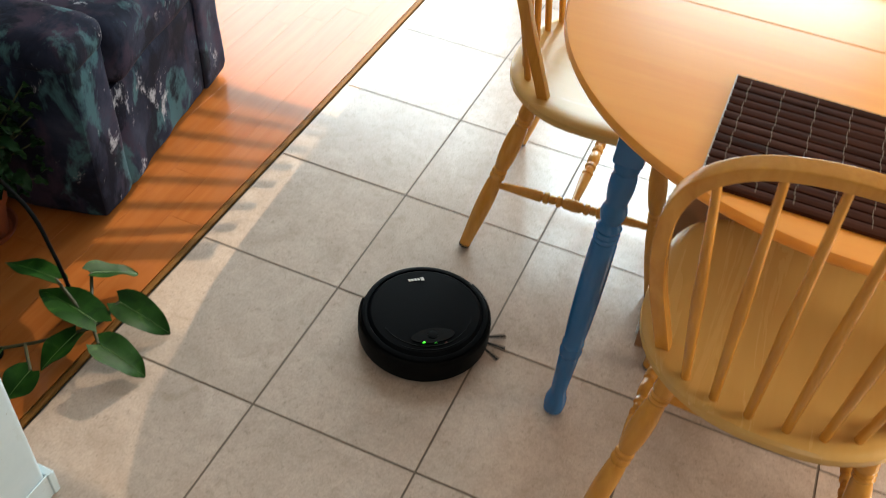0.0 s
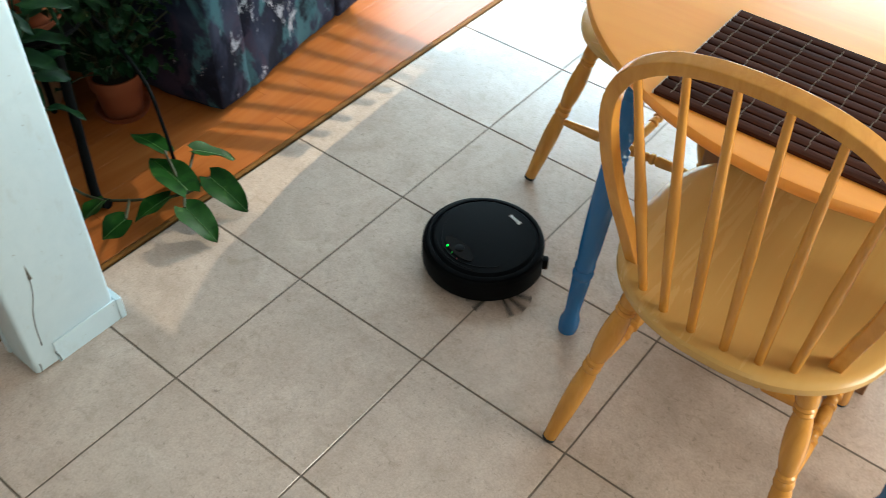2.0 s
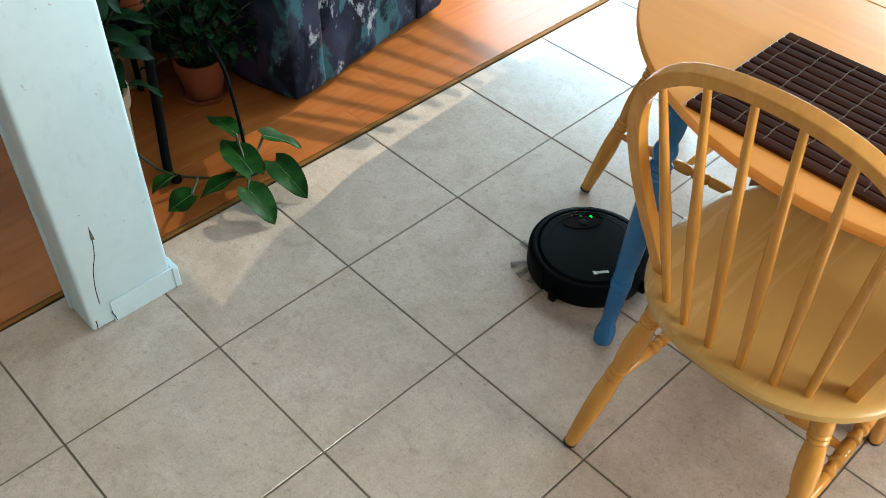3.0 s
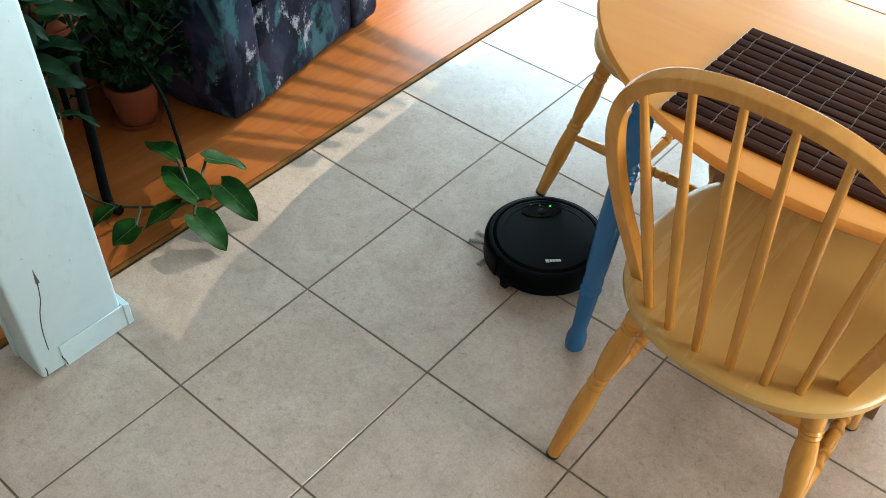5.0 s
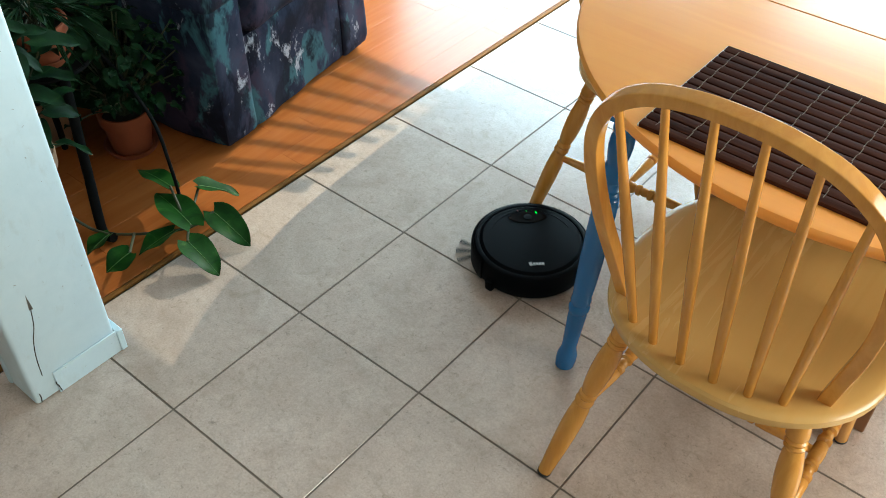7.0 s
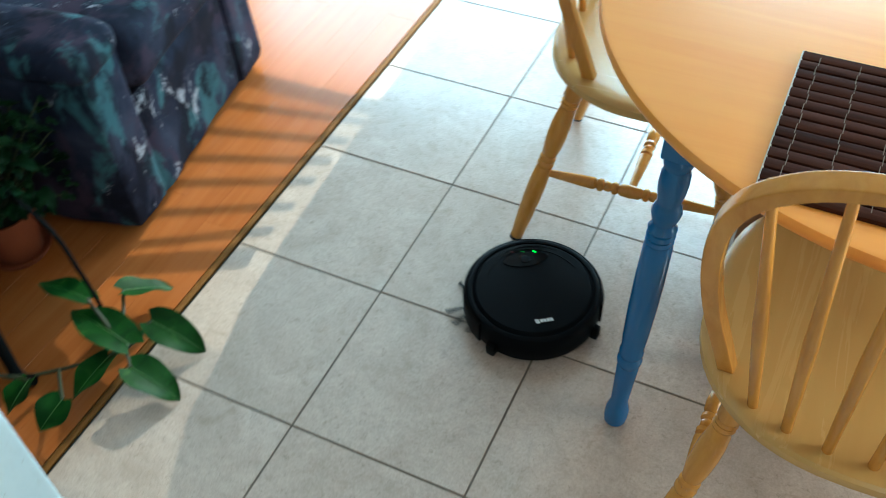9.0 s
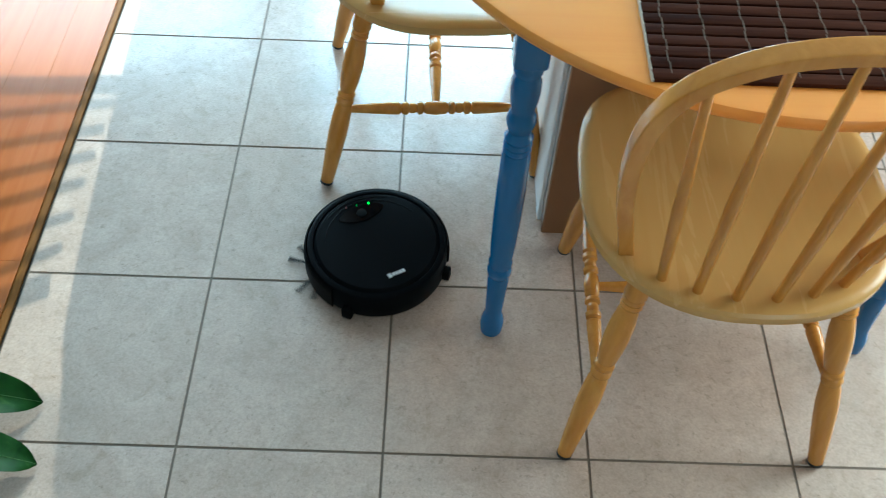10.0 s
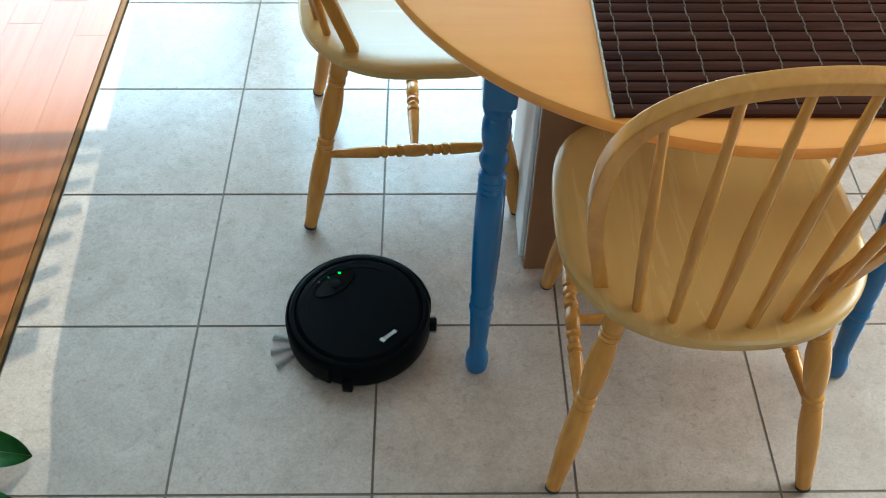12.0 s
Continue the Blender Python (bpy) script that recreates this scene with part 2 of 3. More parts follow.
def thing(name, m, label, category, group="", kind=""):
    ob = new(name)
    ob.empty_display_size = 0.05
    ob.matrix_basis = m
    return tagged(ob, label, category, group, kind)


def box(x0, x1, y0, y1, z0, z1, bevel=0.0, seg=2, bm=None):
    own = bm is None
    if own:
        bm = bmesh.new()
    r = bmesh.ops.create_cube(bm, size=1.0, matrix=Matrix.LocRotScale(
        ((x0 + x1) / 2, (y0 + y1) / 2, (z0 + z1) / 2), None, (x1 - x0, y1 - y0, z1 - z0)))
    if bevel > 0:
        es = list({e for v in r["verts"] for e in v.link_edges})
        bmesh.ops.bevel(bm, geom=es, offset=bevel, segments=seg, profile=0.5, affect="EDGES")
    return bm


def lathe(profile, n=24, bm=None, m=None):
    """Turned solid from (radius, height) rows."""
    bm = bm or bmesh.new()
    m = m or Matrix()
    rings = []
    for r, z in profile:
        rings.append([bm.verts.new(m @ Vector((r * math.cos(2 * math.pi * k / n), r * math.sin(2 * math.pi * k / n), z))) for k in range(n)])
    for a, b in zip(rings, rings[1:]):
        for k in range(n):
            bm.faces.new((a[k], a[(k + 1) % n], b[(k + 1) % n], b[k]))
    bm.faces.new(rings[0][::-1])
    bm.faces.new(rings[-1])
    return bm


def between(a, b):
    a, b = Vector(a), Vector(b)
    return Matrix.Translation(a) @ (b - a).to_track_quat("Z", "Y").to_matrix().to_4x4()


def sweep(points, half_w, half_h, side, bm=None, n=12, power=3.0, taper=None):
    """Sweeps a rounded rectangle along points; side(i, tangent) gives the width's direction."""
    bm = bm or bmesh.new()
    rings = []
    for i, p in enumerate(points):
        a, b = points[max(0, i - 1)], points[min(len(points) - 1, i + 1)]
        t = (Vector(b) - Vector(a)).normalized()
        u = side(i, t)
        w = t.cross(u).normalized()
        k = taper(i / (len(points) - 1)) if taper else 1.0
        ring = []
        for j in range(n):
            q = 2 * math.pi * (j + 0.5) / n
            c, s = math.cos(q), math.sin(q)
            c, s = math.copysign(abs(c) ** (2 / power), c), math.copysign(abs(s) ** (2 / power), s)
            ring.append(bm.verts.new(Vector(p) + u * c * half_w * k + w * s * half_h * k))
        rings.append(ring)
    for a, b in zip(rings, rings[1:]):
        for j in range(n):
            bm.faces.new((a[j], a[(j + 1) % n], b[(j + 1) % n], b[j]))
    bm.faces.new(rings[0][::-1])
    bm.faces.new(rings[-1])
    return bm


def spline(ctrl, n):
    """Points on a smooth curve through ctrl."""
    c = [Vector(p) for p in ctrl]
    c = [c[0] * 2 - c[1]] + c + [c[-1] * 2 - c[-2]]
    out = []
    segs = len(c) - 3
    for i in range(n):
        f = i / (n - 1) * segs
        k = min(int(f), segs - 1)
        t = f - k
        p0, p1, p2, p3 = c[k:k + 4]
        out.append(0.5 * ((2 * p1) + (p2 - p0) * t + (2 * p0 - 5 * p1 + 4 * p2 - p3) * t * t + (3 * p1 - p0 - 3 * p2 + p3) * t ** 3))
    return out


def tube(points, r, bm=None, n=8, taper=None):
    def side(i, t):
        ref = Vector((0, 0, 1)) if abs(t.z) < 0.9 else Vector((1, 0, 0))
        return t.cross(ref).normalized()
    return sweep(points, r, r, side, bm, n, 2.0, taper)


# ---- the room ----
T = 0.356          # tile pitch
EDGE = -T          # where tiles meet the wood floor


def slab(name, x0, x1, y0, y1, z0, z1, mat, label, category):
    ob = part(name, box(x0, x1, y0, y1, z0, z1), mat, smooth=False)
    return tagged(ob, label, category, kind="structure")


XW, XE, YS, YN, ZC = -3.0, 3.2, -2.2, 2.9, 2.45
floor_base = slab("floor", EDGE, XE, YS, YN, -0.06, -0.0016, GROUT, "beige stone tile floor with brown grout joints", "floor")
wood_floor = slab("wood_floor", XW, EDGE - 0.0002, YS, YN, -0.06, -0.006, CRACK, "orange-brown wooden plank floor beside the tiles", "floor")
slab("ceiling", XW - 0.1, XE + 0.1, YS - 0.1, YN + 0.15, ZC, ZC + 0.1, CEIL, "plain white painted ceiling", "ceiling")


def wall_x(name, y0, y1, x0, x1, holes):
    """Wall along x with openings (xa, xb, za, zb), sorted."""
    bm = bmesh.new()
    cur = x0
    for xa, xb, za, zb in holes:
        box(cur, xa, y0, y1, -0.06, ZC, bm=bm)
        box(xa, xb, y0, y1, -0.06, za, bm=bm)
        box(xa, xb, y0, y1, zb, ZC, bm=bm)
        cur = xb
    box(cur, x1, y0, y1, -0.06, ZC, bm=bm)
    return tagged(part(name, bm, WALL, smooth=False), "plain tan painted wall with openings for sun and lamps", "wall", kind="structure")


def wall_y(name, x0, x1, y0, y1, holes):
    """Wall along y with openings (ya, yb, za, zb), sorted."""
    bm = bmesh.new()
    cur = y0
    for ya, yb, za, zb in holes:
        box(x0, x1, cur, ya, -0.06, ZC, bm=bm)
        box(x0, x1, ya, yb, -0.06, za, bm=bm)
        box(x0, x1, ya, yb, zb, ZC, bm=bm)
        cur = yb
    box(x0, x1, cur, y1, -0.06, ZC, bm=bm)
    return tagged(part(name, bm, WALL, smooth=False), "plain tan painted wall with an opening for a fill lamp", "wall", kind="structure")


# walls stay unseen; the sunny opening is sized to the floor's sun patch
SUN_X0, SUN_X1, SUN_TOP = -2.28, -0.20, 1.71
wall_y("wall_east", XE, XE + 0.1, YS - 0.1, YN + 0.12, [(0.2, 1.9, 0.85, 2.05)])
wall_x("wall_north", YN, YN + 0.12, XW - 0.1, XE, [(SUN_X0, SUN_X1, 0.02, SUN_TOP), (-0.14, 1.10, 0.45, 2.05)])
wall_x("wall_south", YS - 0.1, YS, XW - 0.1, XE, [(1.6, 2.6, 0.95, 2.05)])
slab("wall_west", XW - 0.1, XW, YS, YN, -0.06, ZC, WALL, "plain painted living room wall", "wall")
# unseen boards, added to stop sun and sky behind the area lamps
for nm, args in (("window_1", (-0.14, 1.10, YN + 0.05, YN + 0.06, 0.45, 2.05)), ("window_2", (1.6, 2.6, YS - 0.06, YS - 0.05, 0.95, 2.05)), ("window_3", (XE + 0.05, XE + 0.06, 0.2, 1.9, 0.85, 2.05))):
    tagged(part(nm, box(*args), WHITE_BOARD, smooth=False), "unseen white board closing a wall opening behind a lamp", "window", kind="structure")

# unseen slats added in the sunny opening to cast the floor's shadow stripes
CASTER_X = -1.355
blind = thing("window_blind", pose(CASTER_X, YN + 0.06, 0), "unseen fanned slats added to cast the sun stripes on the floor", "blind")
# each slat: floor y of its shadow at the threshold, the shadow's angle, the slat's height
for sy, angle, height in ((0.885, 4, 0.030), (0.812, 12, 0.0145), (0.722, 16, 0.0145), (0.635, 21, 0.0145), (0.553, 24, 0.0145), (0.455, 27, 0.0145), (0.362, 31, 0.0145), (0.280, 28, 0.032)):
    sz = (YN + 0.06 - sy) * SUN_DIR.z / SUN_DIR.y
    sx = -0.4 - sz * 0.121 - CASTER_X
    slope = math.atan(math.tan(radians(angle)) * SUN_DIR.z / SUN_DIR.y)
    length = 0.80
    part("slat", box(-length, 0.10, -0.004, 0.004, -height / 2, height / 2, 0.002, 1), CASTER, blind, m=Matrix.Translation((sx, 0, sz)) @ Matrix.Rotation(slope, 4, "Y"))
part("ladder_cord", box(0.597, 0.60, -0.014, -0.011, 1.05, 1.655), CASTER, blind)

# unseen sheet added beside the sunny opening; its upper edge shapes the sun patch
curtain = thing("curtain", pose(SUN_X1, YN + 0.03, 0), "unseen pale sheet that cuts the slanting edge of the sun patch", "curtain")
bm = bmesh.new()
rows = []
for z, x in ((0.03, -0.23), (0.7, -0.23), (1.30, -0.23), (1.40, -0.222), (1.47, -0.198), (1.55, -0.180), (1.60, -0.145), (1.65, -0.105), (1.705, -0.045)):
    rows.append([bm.verts.new((x * (1 - k / 16), 0.012 * math.sin(k * 1.4), z)) for k in range(17)])
for a, b in zip(rows, rows[1:]):
    for k in range(16):
        bm.faces.new((a[k], a[k + 1], b[k + 1], b[k]))
geo = bmesh.ops.extrude_face_region(bm, geom=bm.faces[:])
bmesh.ops.translate(bm, vec=(0, 0.003, 0), verts=[v for v in geo["geom"] if isinstance(v, bmesh.types.BMVert)])
part("cloth", bm, WHITE_BOARD, curtain)

# unseen see-through sheet added to dim the sun through the upper opening
screen = tagged(part("window_screen", box(SUN_X0, SUN_X1, YN + 0.085, YN + 0.087, 1.075, SUN_TOP), DIMMER, smooth=False), "unseen see-through sheet that dims the sun in the upper opening", "screen", kind="structure")
part("overlap", box(SUN_X0, SUN_X1, YN + 0.090, YN + 0.092, 1.50, SUN_TOP), DIMMER, screen, "second dimming layer at the top", smooth=False)

# threshold strip along the tiles
bm = bmesh.new()
prof = [(-0.0190, -0.004), (-0.0190, 0.001), (-0.0172, 0.0026), (-0.0118, 0.0036), (-0.0063, 0.0026), (-0.0045, 0.001), (-0.0045, -0.004)]
va = [bm.verts.new((EDGE + x, YS + 0.002, z)) for x, z in prof]
vb = [bm.verts.new((EDGE + x, YN - 0.002, z)) for x, z in prof]
for k in range(len(prof) - 1):
    bm.faces.new((va[k], va[k + 1], vb[k + 1], vb[k]))
bm.faces.new(va)
bm.faces.new(vb[::-1])
tagged(part("threshold_strip", bm, STRIP), "worn wooden threshold strip between tiles and planks", "threshold", kind="structure")

# ---- white post at the edge of the tiles ----
post = thing("column", pose(-0.262, -0.425, 0), "white painted wooden post with cracks and chips", "column", kind="structure")
part("shaft", box(-0.046, 0.046, -0.105, 0.097, 0.0, ZC - 0.002, 0.009, 3), PAINT, post)
part("crack", tube([Vector((0.0461, -0.094, 0.006)), Vector((0.0461, -0.092, 0.018)), Vector((0.0461, -0.0925, 0.030))], 0.0012, n=5), CRACK, post)
part("baseboard", box(0.0465, 0.0505, -0.054, 0.0972, 0.0, 0.062, 0.0012, 1), PAINT, post, "white painted base trim with a split end")
part("side_baseboard", box(-0.03, 0.0530, 0.0975, 0.112, 0.0, 0.060, 0.002, 1), PAINT, post)
part("corner_board", box(-0.060, -0.0465, -0.108, 0.09, 0.0, ZC - 0.002, 0.004, 2), PAINT, post)
part("crack", tube(spline([(0.0461, -0.073, 0.070), (0.0461, -0.070, 0.12), (0.0461, -0.062, 0.165), (0.0461, -0.050, 0.20), (0.0461, -0.043, 0.245)], 16), 0.0010, n=5), CRACK, post, "dark split in the paint")
part("crack", tube(spline([(0.0503, -0.050, 0.004), (0.0503, -0.052, 0.022), (0.0498, -0.055, 0.033), (0.0462, -0.046, 0.040), (0.0462, -0.05, 0.048)], 10), 0.0012, n=5), CRACK, post)
bm = bmesh.new()
chip = ((-0.047, 0.240), (-0.039, 0.238), (-0.0430, 0.278))
vs = [bm.verts.new((0.0468, y, z)) for y, z in chip]
ws = [bm.verts.new((0.0450, y, z)) for y, z in chip]
bm.faces.new(vs)
bm.faces.new(ws[::-1])
for k in range(3):
    bm.faces.new((vs[k], ws[k], ws[(k + 1) % 3], vs[(k + 1) % 3]))
part("chip", bm, BARE, post, "small triangular chip of bare wood", smooth=False)


# ---- dining chairs ----
def turned(a, b, profile, n=16):
    L = (Vector(b) - Vector(a)).length
    return lathe([(r, f * L) for f, r in profile], n, m=between(a, b))


LEG = [(0, .0165), (.05, .0180), (.105, .0190), (.120, .0155), (.130, .0185), (.142, .0155), (.152, .0185), (.165, .0155), (.185, .0175), (.25, .0205), (.31, .0210),
       (.38, .0195), (.43, .0165), (.445, .0140), (.455, .0175), (.470, .0175), (.478, .0145), (.490, .0180), (.505, .0180), (.515, .0150), (.54, .0175), (.62, .0195),
       (.70, .0195), (.82, .0175), (.985, .0135)]
FOOT = [(0.985, .0138), (1.0, .0134)]
RUNG = [(0, .0070), (.12, .0095), (.24, .0122), (.300, .0128), (.312, .0082), (.322, .0128), (.345, .0134), (.355, .0082), (.365, .0105), (.385, .0105), (.395, .0082), (.405, .0134),
        (.425, .0128), (.435, .0085), (.45, .0125), (.5, .0140), (.55, .0125), (.565, .0085), (.575, .0128), (.595, .0134), (.605, .0082), (.615, .0105), (.635, .0105), (.645, .0082),
        (.655, .0134), (.678, .0128), (.688, .0082), (.700, .0128), (.76, .0122), (.88, .0095), (1, .0070)]
SEAT_Z = 0.437


def seat_mesh():
    bm = bmesh.new()
    n, rings = 56, []
    rows = [(0.0, SEAT_Z - 0.010), (0.35, SEAT_Z - 0.009), (0.62, SEAT_Z - 0.006), (0.82, SEAT_Z - 0.001), (0.93, SEAT_Z), (0.980, SEAT_Z - 0.002),
            (1.0, SEAT_Z - 0.007), (1.0, SEAT_Z - 0.020), (0.980, SEAT_Z - 0.026), (0.5, SEAT_Z - 0.028), (0.0, SEAT_Z - 0.028)]
    for f, z in rows:
        if f == 0.0:
            rings.append([bm.verts.new((0, 0.01, z))])
            continue
        ring = []
        for k in range(n):
            a = 2 * math.pi * k / n
            c, s = math.cos(a), math.sin(a)
            p = 2.45 if s < 0 else 3.4
            x = 0.236 * math.copysign(abs(c) ** (2 / p), c)
            y = (0.256 if s > 0 else 0.220) * math.copysign(abs(s) ** (2 / p), s)
            x *= 1 - 0.10 * max(0, -y / 0.229) ** 2
            zz = z
            if f < 0.9 and z > SEAT_Z - 0.02:
                zz = z + 0.004 * max(0.0, y / 0.256) * math.cos(x * 13) * f
            ring.append(bm.verts.new((x * f, 0.008 + y * f, zz)))
        rings.append(ring)
    for a, b in zip(rings, rings[1:]):
        for k in range(n):
            if len(a) == 1:
                bm.faces.new((a[0], b[k], b[(k + 1) % n]))
            elif len(b) == 1:
                bm.faces.new((a[k], b[0], a[(k + 1) % n]))
            else:
                bm.faces.new((a[k], b[k], b[(k + 1) % n], a[(k + 1) % n]))
    return bm


def bow_y(z):
    return -0.103 - 0.137 * (z - SEAT_Z) / 0.49


def lean(z):
    return -0.006 - 0.032 * (z - SEAT_Z)


def dining_chair(m, label):
    c = thing("dining_chair", m, label, "chair", "chairs round the table")
    part("seat", seat_mesh(), SEAT, c, "blond lacquered wooden seat with a shallow dish")
    right = [(0.0, 0.927), (0.070, 0.921), (0.133, 0.899), (0.184, 0.853), (0.210, 0.788), (0.215, 0.700), (0.206, 0.600), (0.189, 0.510), (0.173, 0.425)]
    ctrl = [(lean(z) - x, bow_y(z), z) for x, z in right[::-1]] + [(lean(z) + x, bow_y(z), z) for x, z in right[1:]]
    normal = Vector((0, -0.49, -0.137)).normalized()
    pts = spline(ctrl, 61)
    part("bow", sweep(pts, 0.0112, 0.0110, lambda i, t: normal, n=28, power=11.0), CHAIR, c)
    for s in (-1, 1):
        for bx, by, tx, tz in ((0.028, -0.180, 0.033, 0.922), (0.081, -0.170, 0.100, 0.908), (0.128, -0.150, 0.169, 0.866)):
            a, b = Vector((s * bx + lean(SEAT_Z), by, SEAT_Z - 0.012)), Vector((s * tx + lean(tz), bow_y(tz), tz))
            part("spindle", turned(a, b, [(0, .0074), (.10, .0076), (.38, .0090), (.46, .0096), (.60, .0080), (.97, .0058), (1, .0058)], 10), CHAIR, c)
    ends = {}
    for sx in (-1, 1):
        for top, bot, key in (((0.150, -0.125, SEAT_Z - 0.024), (0.219, -0.221, 0.0), "r"), ((0.158, 0.150, SEAT_Z - 0.024), (0.192, 0.226, 0.0), "f")):
            a, b = Vector((sx * top[0], top[1], top[2])), Vector((sx * bot[0], bot[1], bot[2] + 0.004))
            leg = part("leg", turned(a, b, [(f, r * 0.98) for f, r in LEG]), CHAIR, c)
            part("foot_cap", turned(a, b, FOOT), RUBBER, leg, "black rubber foot cap")
            ends[sx, key] = a.lerp(b, 0.55)
    for sx in (-1, 1):
        part("side_stretcher", turned(ends[sx, "r"], ends[sx, "f"], RUNG), CHAIR, c)
    mid = [ends[s, "r"].lerp(ends[s, "f"], 0.5) for s in (-1, 1)]
    part("cross_stretcher", turned(mid[0], mid[1], RUNG), CHAIR, c)
    return c


chair = dining_chair(pose(0.888, 0.228, 0), "blond wooden bow-back dining chair pulled up to the table")
copy_thing(chair, pose(0.414, 0.840, 0, 0, 0, -88))
copy_thing(chair, pose(1.475, 0.850, 0, 0, 0, 90))

# ---- round table ----
CX, CY, R, ZT = 0.893, 0.602, 0.533, 0.757
table = thing("dining_table", pose(CX, CY, 0), "round honey-coloured wooden table on blue turned legs", "table")


def half_top(sign):
    bm = bmesh.new()
    n, rings = 64, []
    gap = 0.0022
    for r, z in ((R - 0.008, ZT), (R - 0.003, ZT - 0.0015), (R, ZT - 0.007), (R, ZT - 0.013), (R - 0.004, ZT - 0.020), (R - 0.014, ZT - 0.022)):
        ring = []
        for k in range(n + 1):
            a = math.pi * k / n
            x, y = r * math.cos(a), r * math.sin(a)
            ring.append(bm.verts.new((x, sign * max(y, gap), z)))
        rings.append(ring)
    for a, b in zip(rings, rings[1:]):
        for k in range(n):
            bm.faces.new((a[k], a[k + 1], b[k + 1], b[k]))
    bm.faces.new(rings[0])
    bm.faces.new(rings[-1][::-1])
    bm.faces.new([r[0] for r in rings] + [r[-1] for r in rings[::-1]])
    return bm


for s in (-1, 1):
    part("tabletop", half_top(s), TOP, table, "honey-coloured half of the round top")
part("apron", box(-0.290, 0.290, -0.260, -0.240, 0.668, 0.7345, 0.002, 1), BLUE, table)
for x in (-0.318, 0.318):
    part("apron_rail", box(x - 0.010, x + 0.010, -0.222, 0.30, 0.690, 0.7345, 0.002, 1), BLUE, table)
# panelled box base under the middle of the top
part("base_panel", box(-0.241, 0.215, -0.104, -0.094, 0.0, 0.734, 0.002, 1), BOXWOOD, table, "brown front board of the base")
part("base_body", box(-0.2385, 0.213, -0.0938, 0.20, 0.0, 0.732, 0.003, 1), WHITE_BOARD, table, "white painted box base")
part("base_trim", box(-0.2485, -0.2390, -0.070, 0.20, 0.0, 0.70, 0.002, 1), WHITE_BOARD, table, "thin white side board")
TLEG = [(.018, 0), (.0225, .004), (.0245, .020), (.0235, .036), (.0190, .050), (.0175, .060), (.0190, .085), (.0205, .120), (.0215, .148), (.0190, .154), (.0240, .162),
        (.0245, .170), (.0195, .178), (.0240, .186), (.0235, .192), (.0215, .198), (.0245, .230), (.0265, .300), (.0270, .360), (.0258, .430), (.0230, .437), (.0252, .442),
        (.0222, .447), (.0256, .453), (.0222, .459), (.0258, .466), (.0215, .472), (.0195, .479), (.0235, .487), (.0264, .499), (.0235, .510), (.0200, .516), (.0210, .522),
        (.0238, .535), (.0256, .552), (.0248, .570), (.0205, .580), (.0248, .587), (.0248, .594), (.0210, .600), (.0240, .606)]
for sx in (-1, 1):
    bm = lathe([(r * 0.90, z) for r, z in TLEG], 28)
    box(-0.0255, 0.0255, -0.0255, 0.0255, 0.604, 0.7345, 0.005, 2, bm=bm)
    for v in bm.verts:
        v.co += Vector((sx * ((0.3475 if sx < 0 else 0.337) - 0.022 * v.co.z), 0.118 * v.co.z - (0.342 if sx < 0 else 0.354), 0))
    part("leg", bm, BLUE, table, "glossy blue painted turned leg")


# ---- placemats ----
def placemat(m, label):
    mat = thing("placemat", m, label, "placemat", "placemats on the table")
    n, w, L = 14, 0.0203, 0.445
    bm = box(-L / 2, L / 2, -w / 2 + 0.0014, w / 2 - 0.0014, 0.0005, 0.0078, 0.0018, 2)
    me = mesh_of("slat", bm, SLAT)
    for k in range(n):
        ob = new("slat", me)
        ob.parent = mat
        ob.matrix_basis = pose(0, (k - (n - 1) / 2) * w, 0, random.uniform(-4, 4), 0, 0)
    for k in range(9):
        x = -L / 2 + 0.022 + k * (L - 0.044) / 8
        bm = bmesh.new()
        for j in range(1, n):
            y = (j - n / 2) * w
            dx = 0.0008 * (1 if j % 2 else -1)
            box(x + dx - 0.0006, x + dx + 0.0006, y - w * 0.48, y + w * 0.48, 0.0066, 0.0081, bm=bm)
        part("thread", bm, THREAD, mat)
    for s in (-1, 1):
        part("edge_thread", box(s * L / 2 - 0.0014, s * L / 2 + 0.0014, -n * w / 2, n * w / 2, 0.001, 0.0068, 0.001, 1), EDGE_THREAD, mat, "pale frayed edge thread")
    return mat


placemat(pose(0.899, 0.263, ZT), "dark brown bamboo slat placemat on the table")
placemat(pose(0.895, 0.945, ZT), "dark brown bamboo slat placemat on the table")

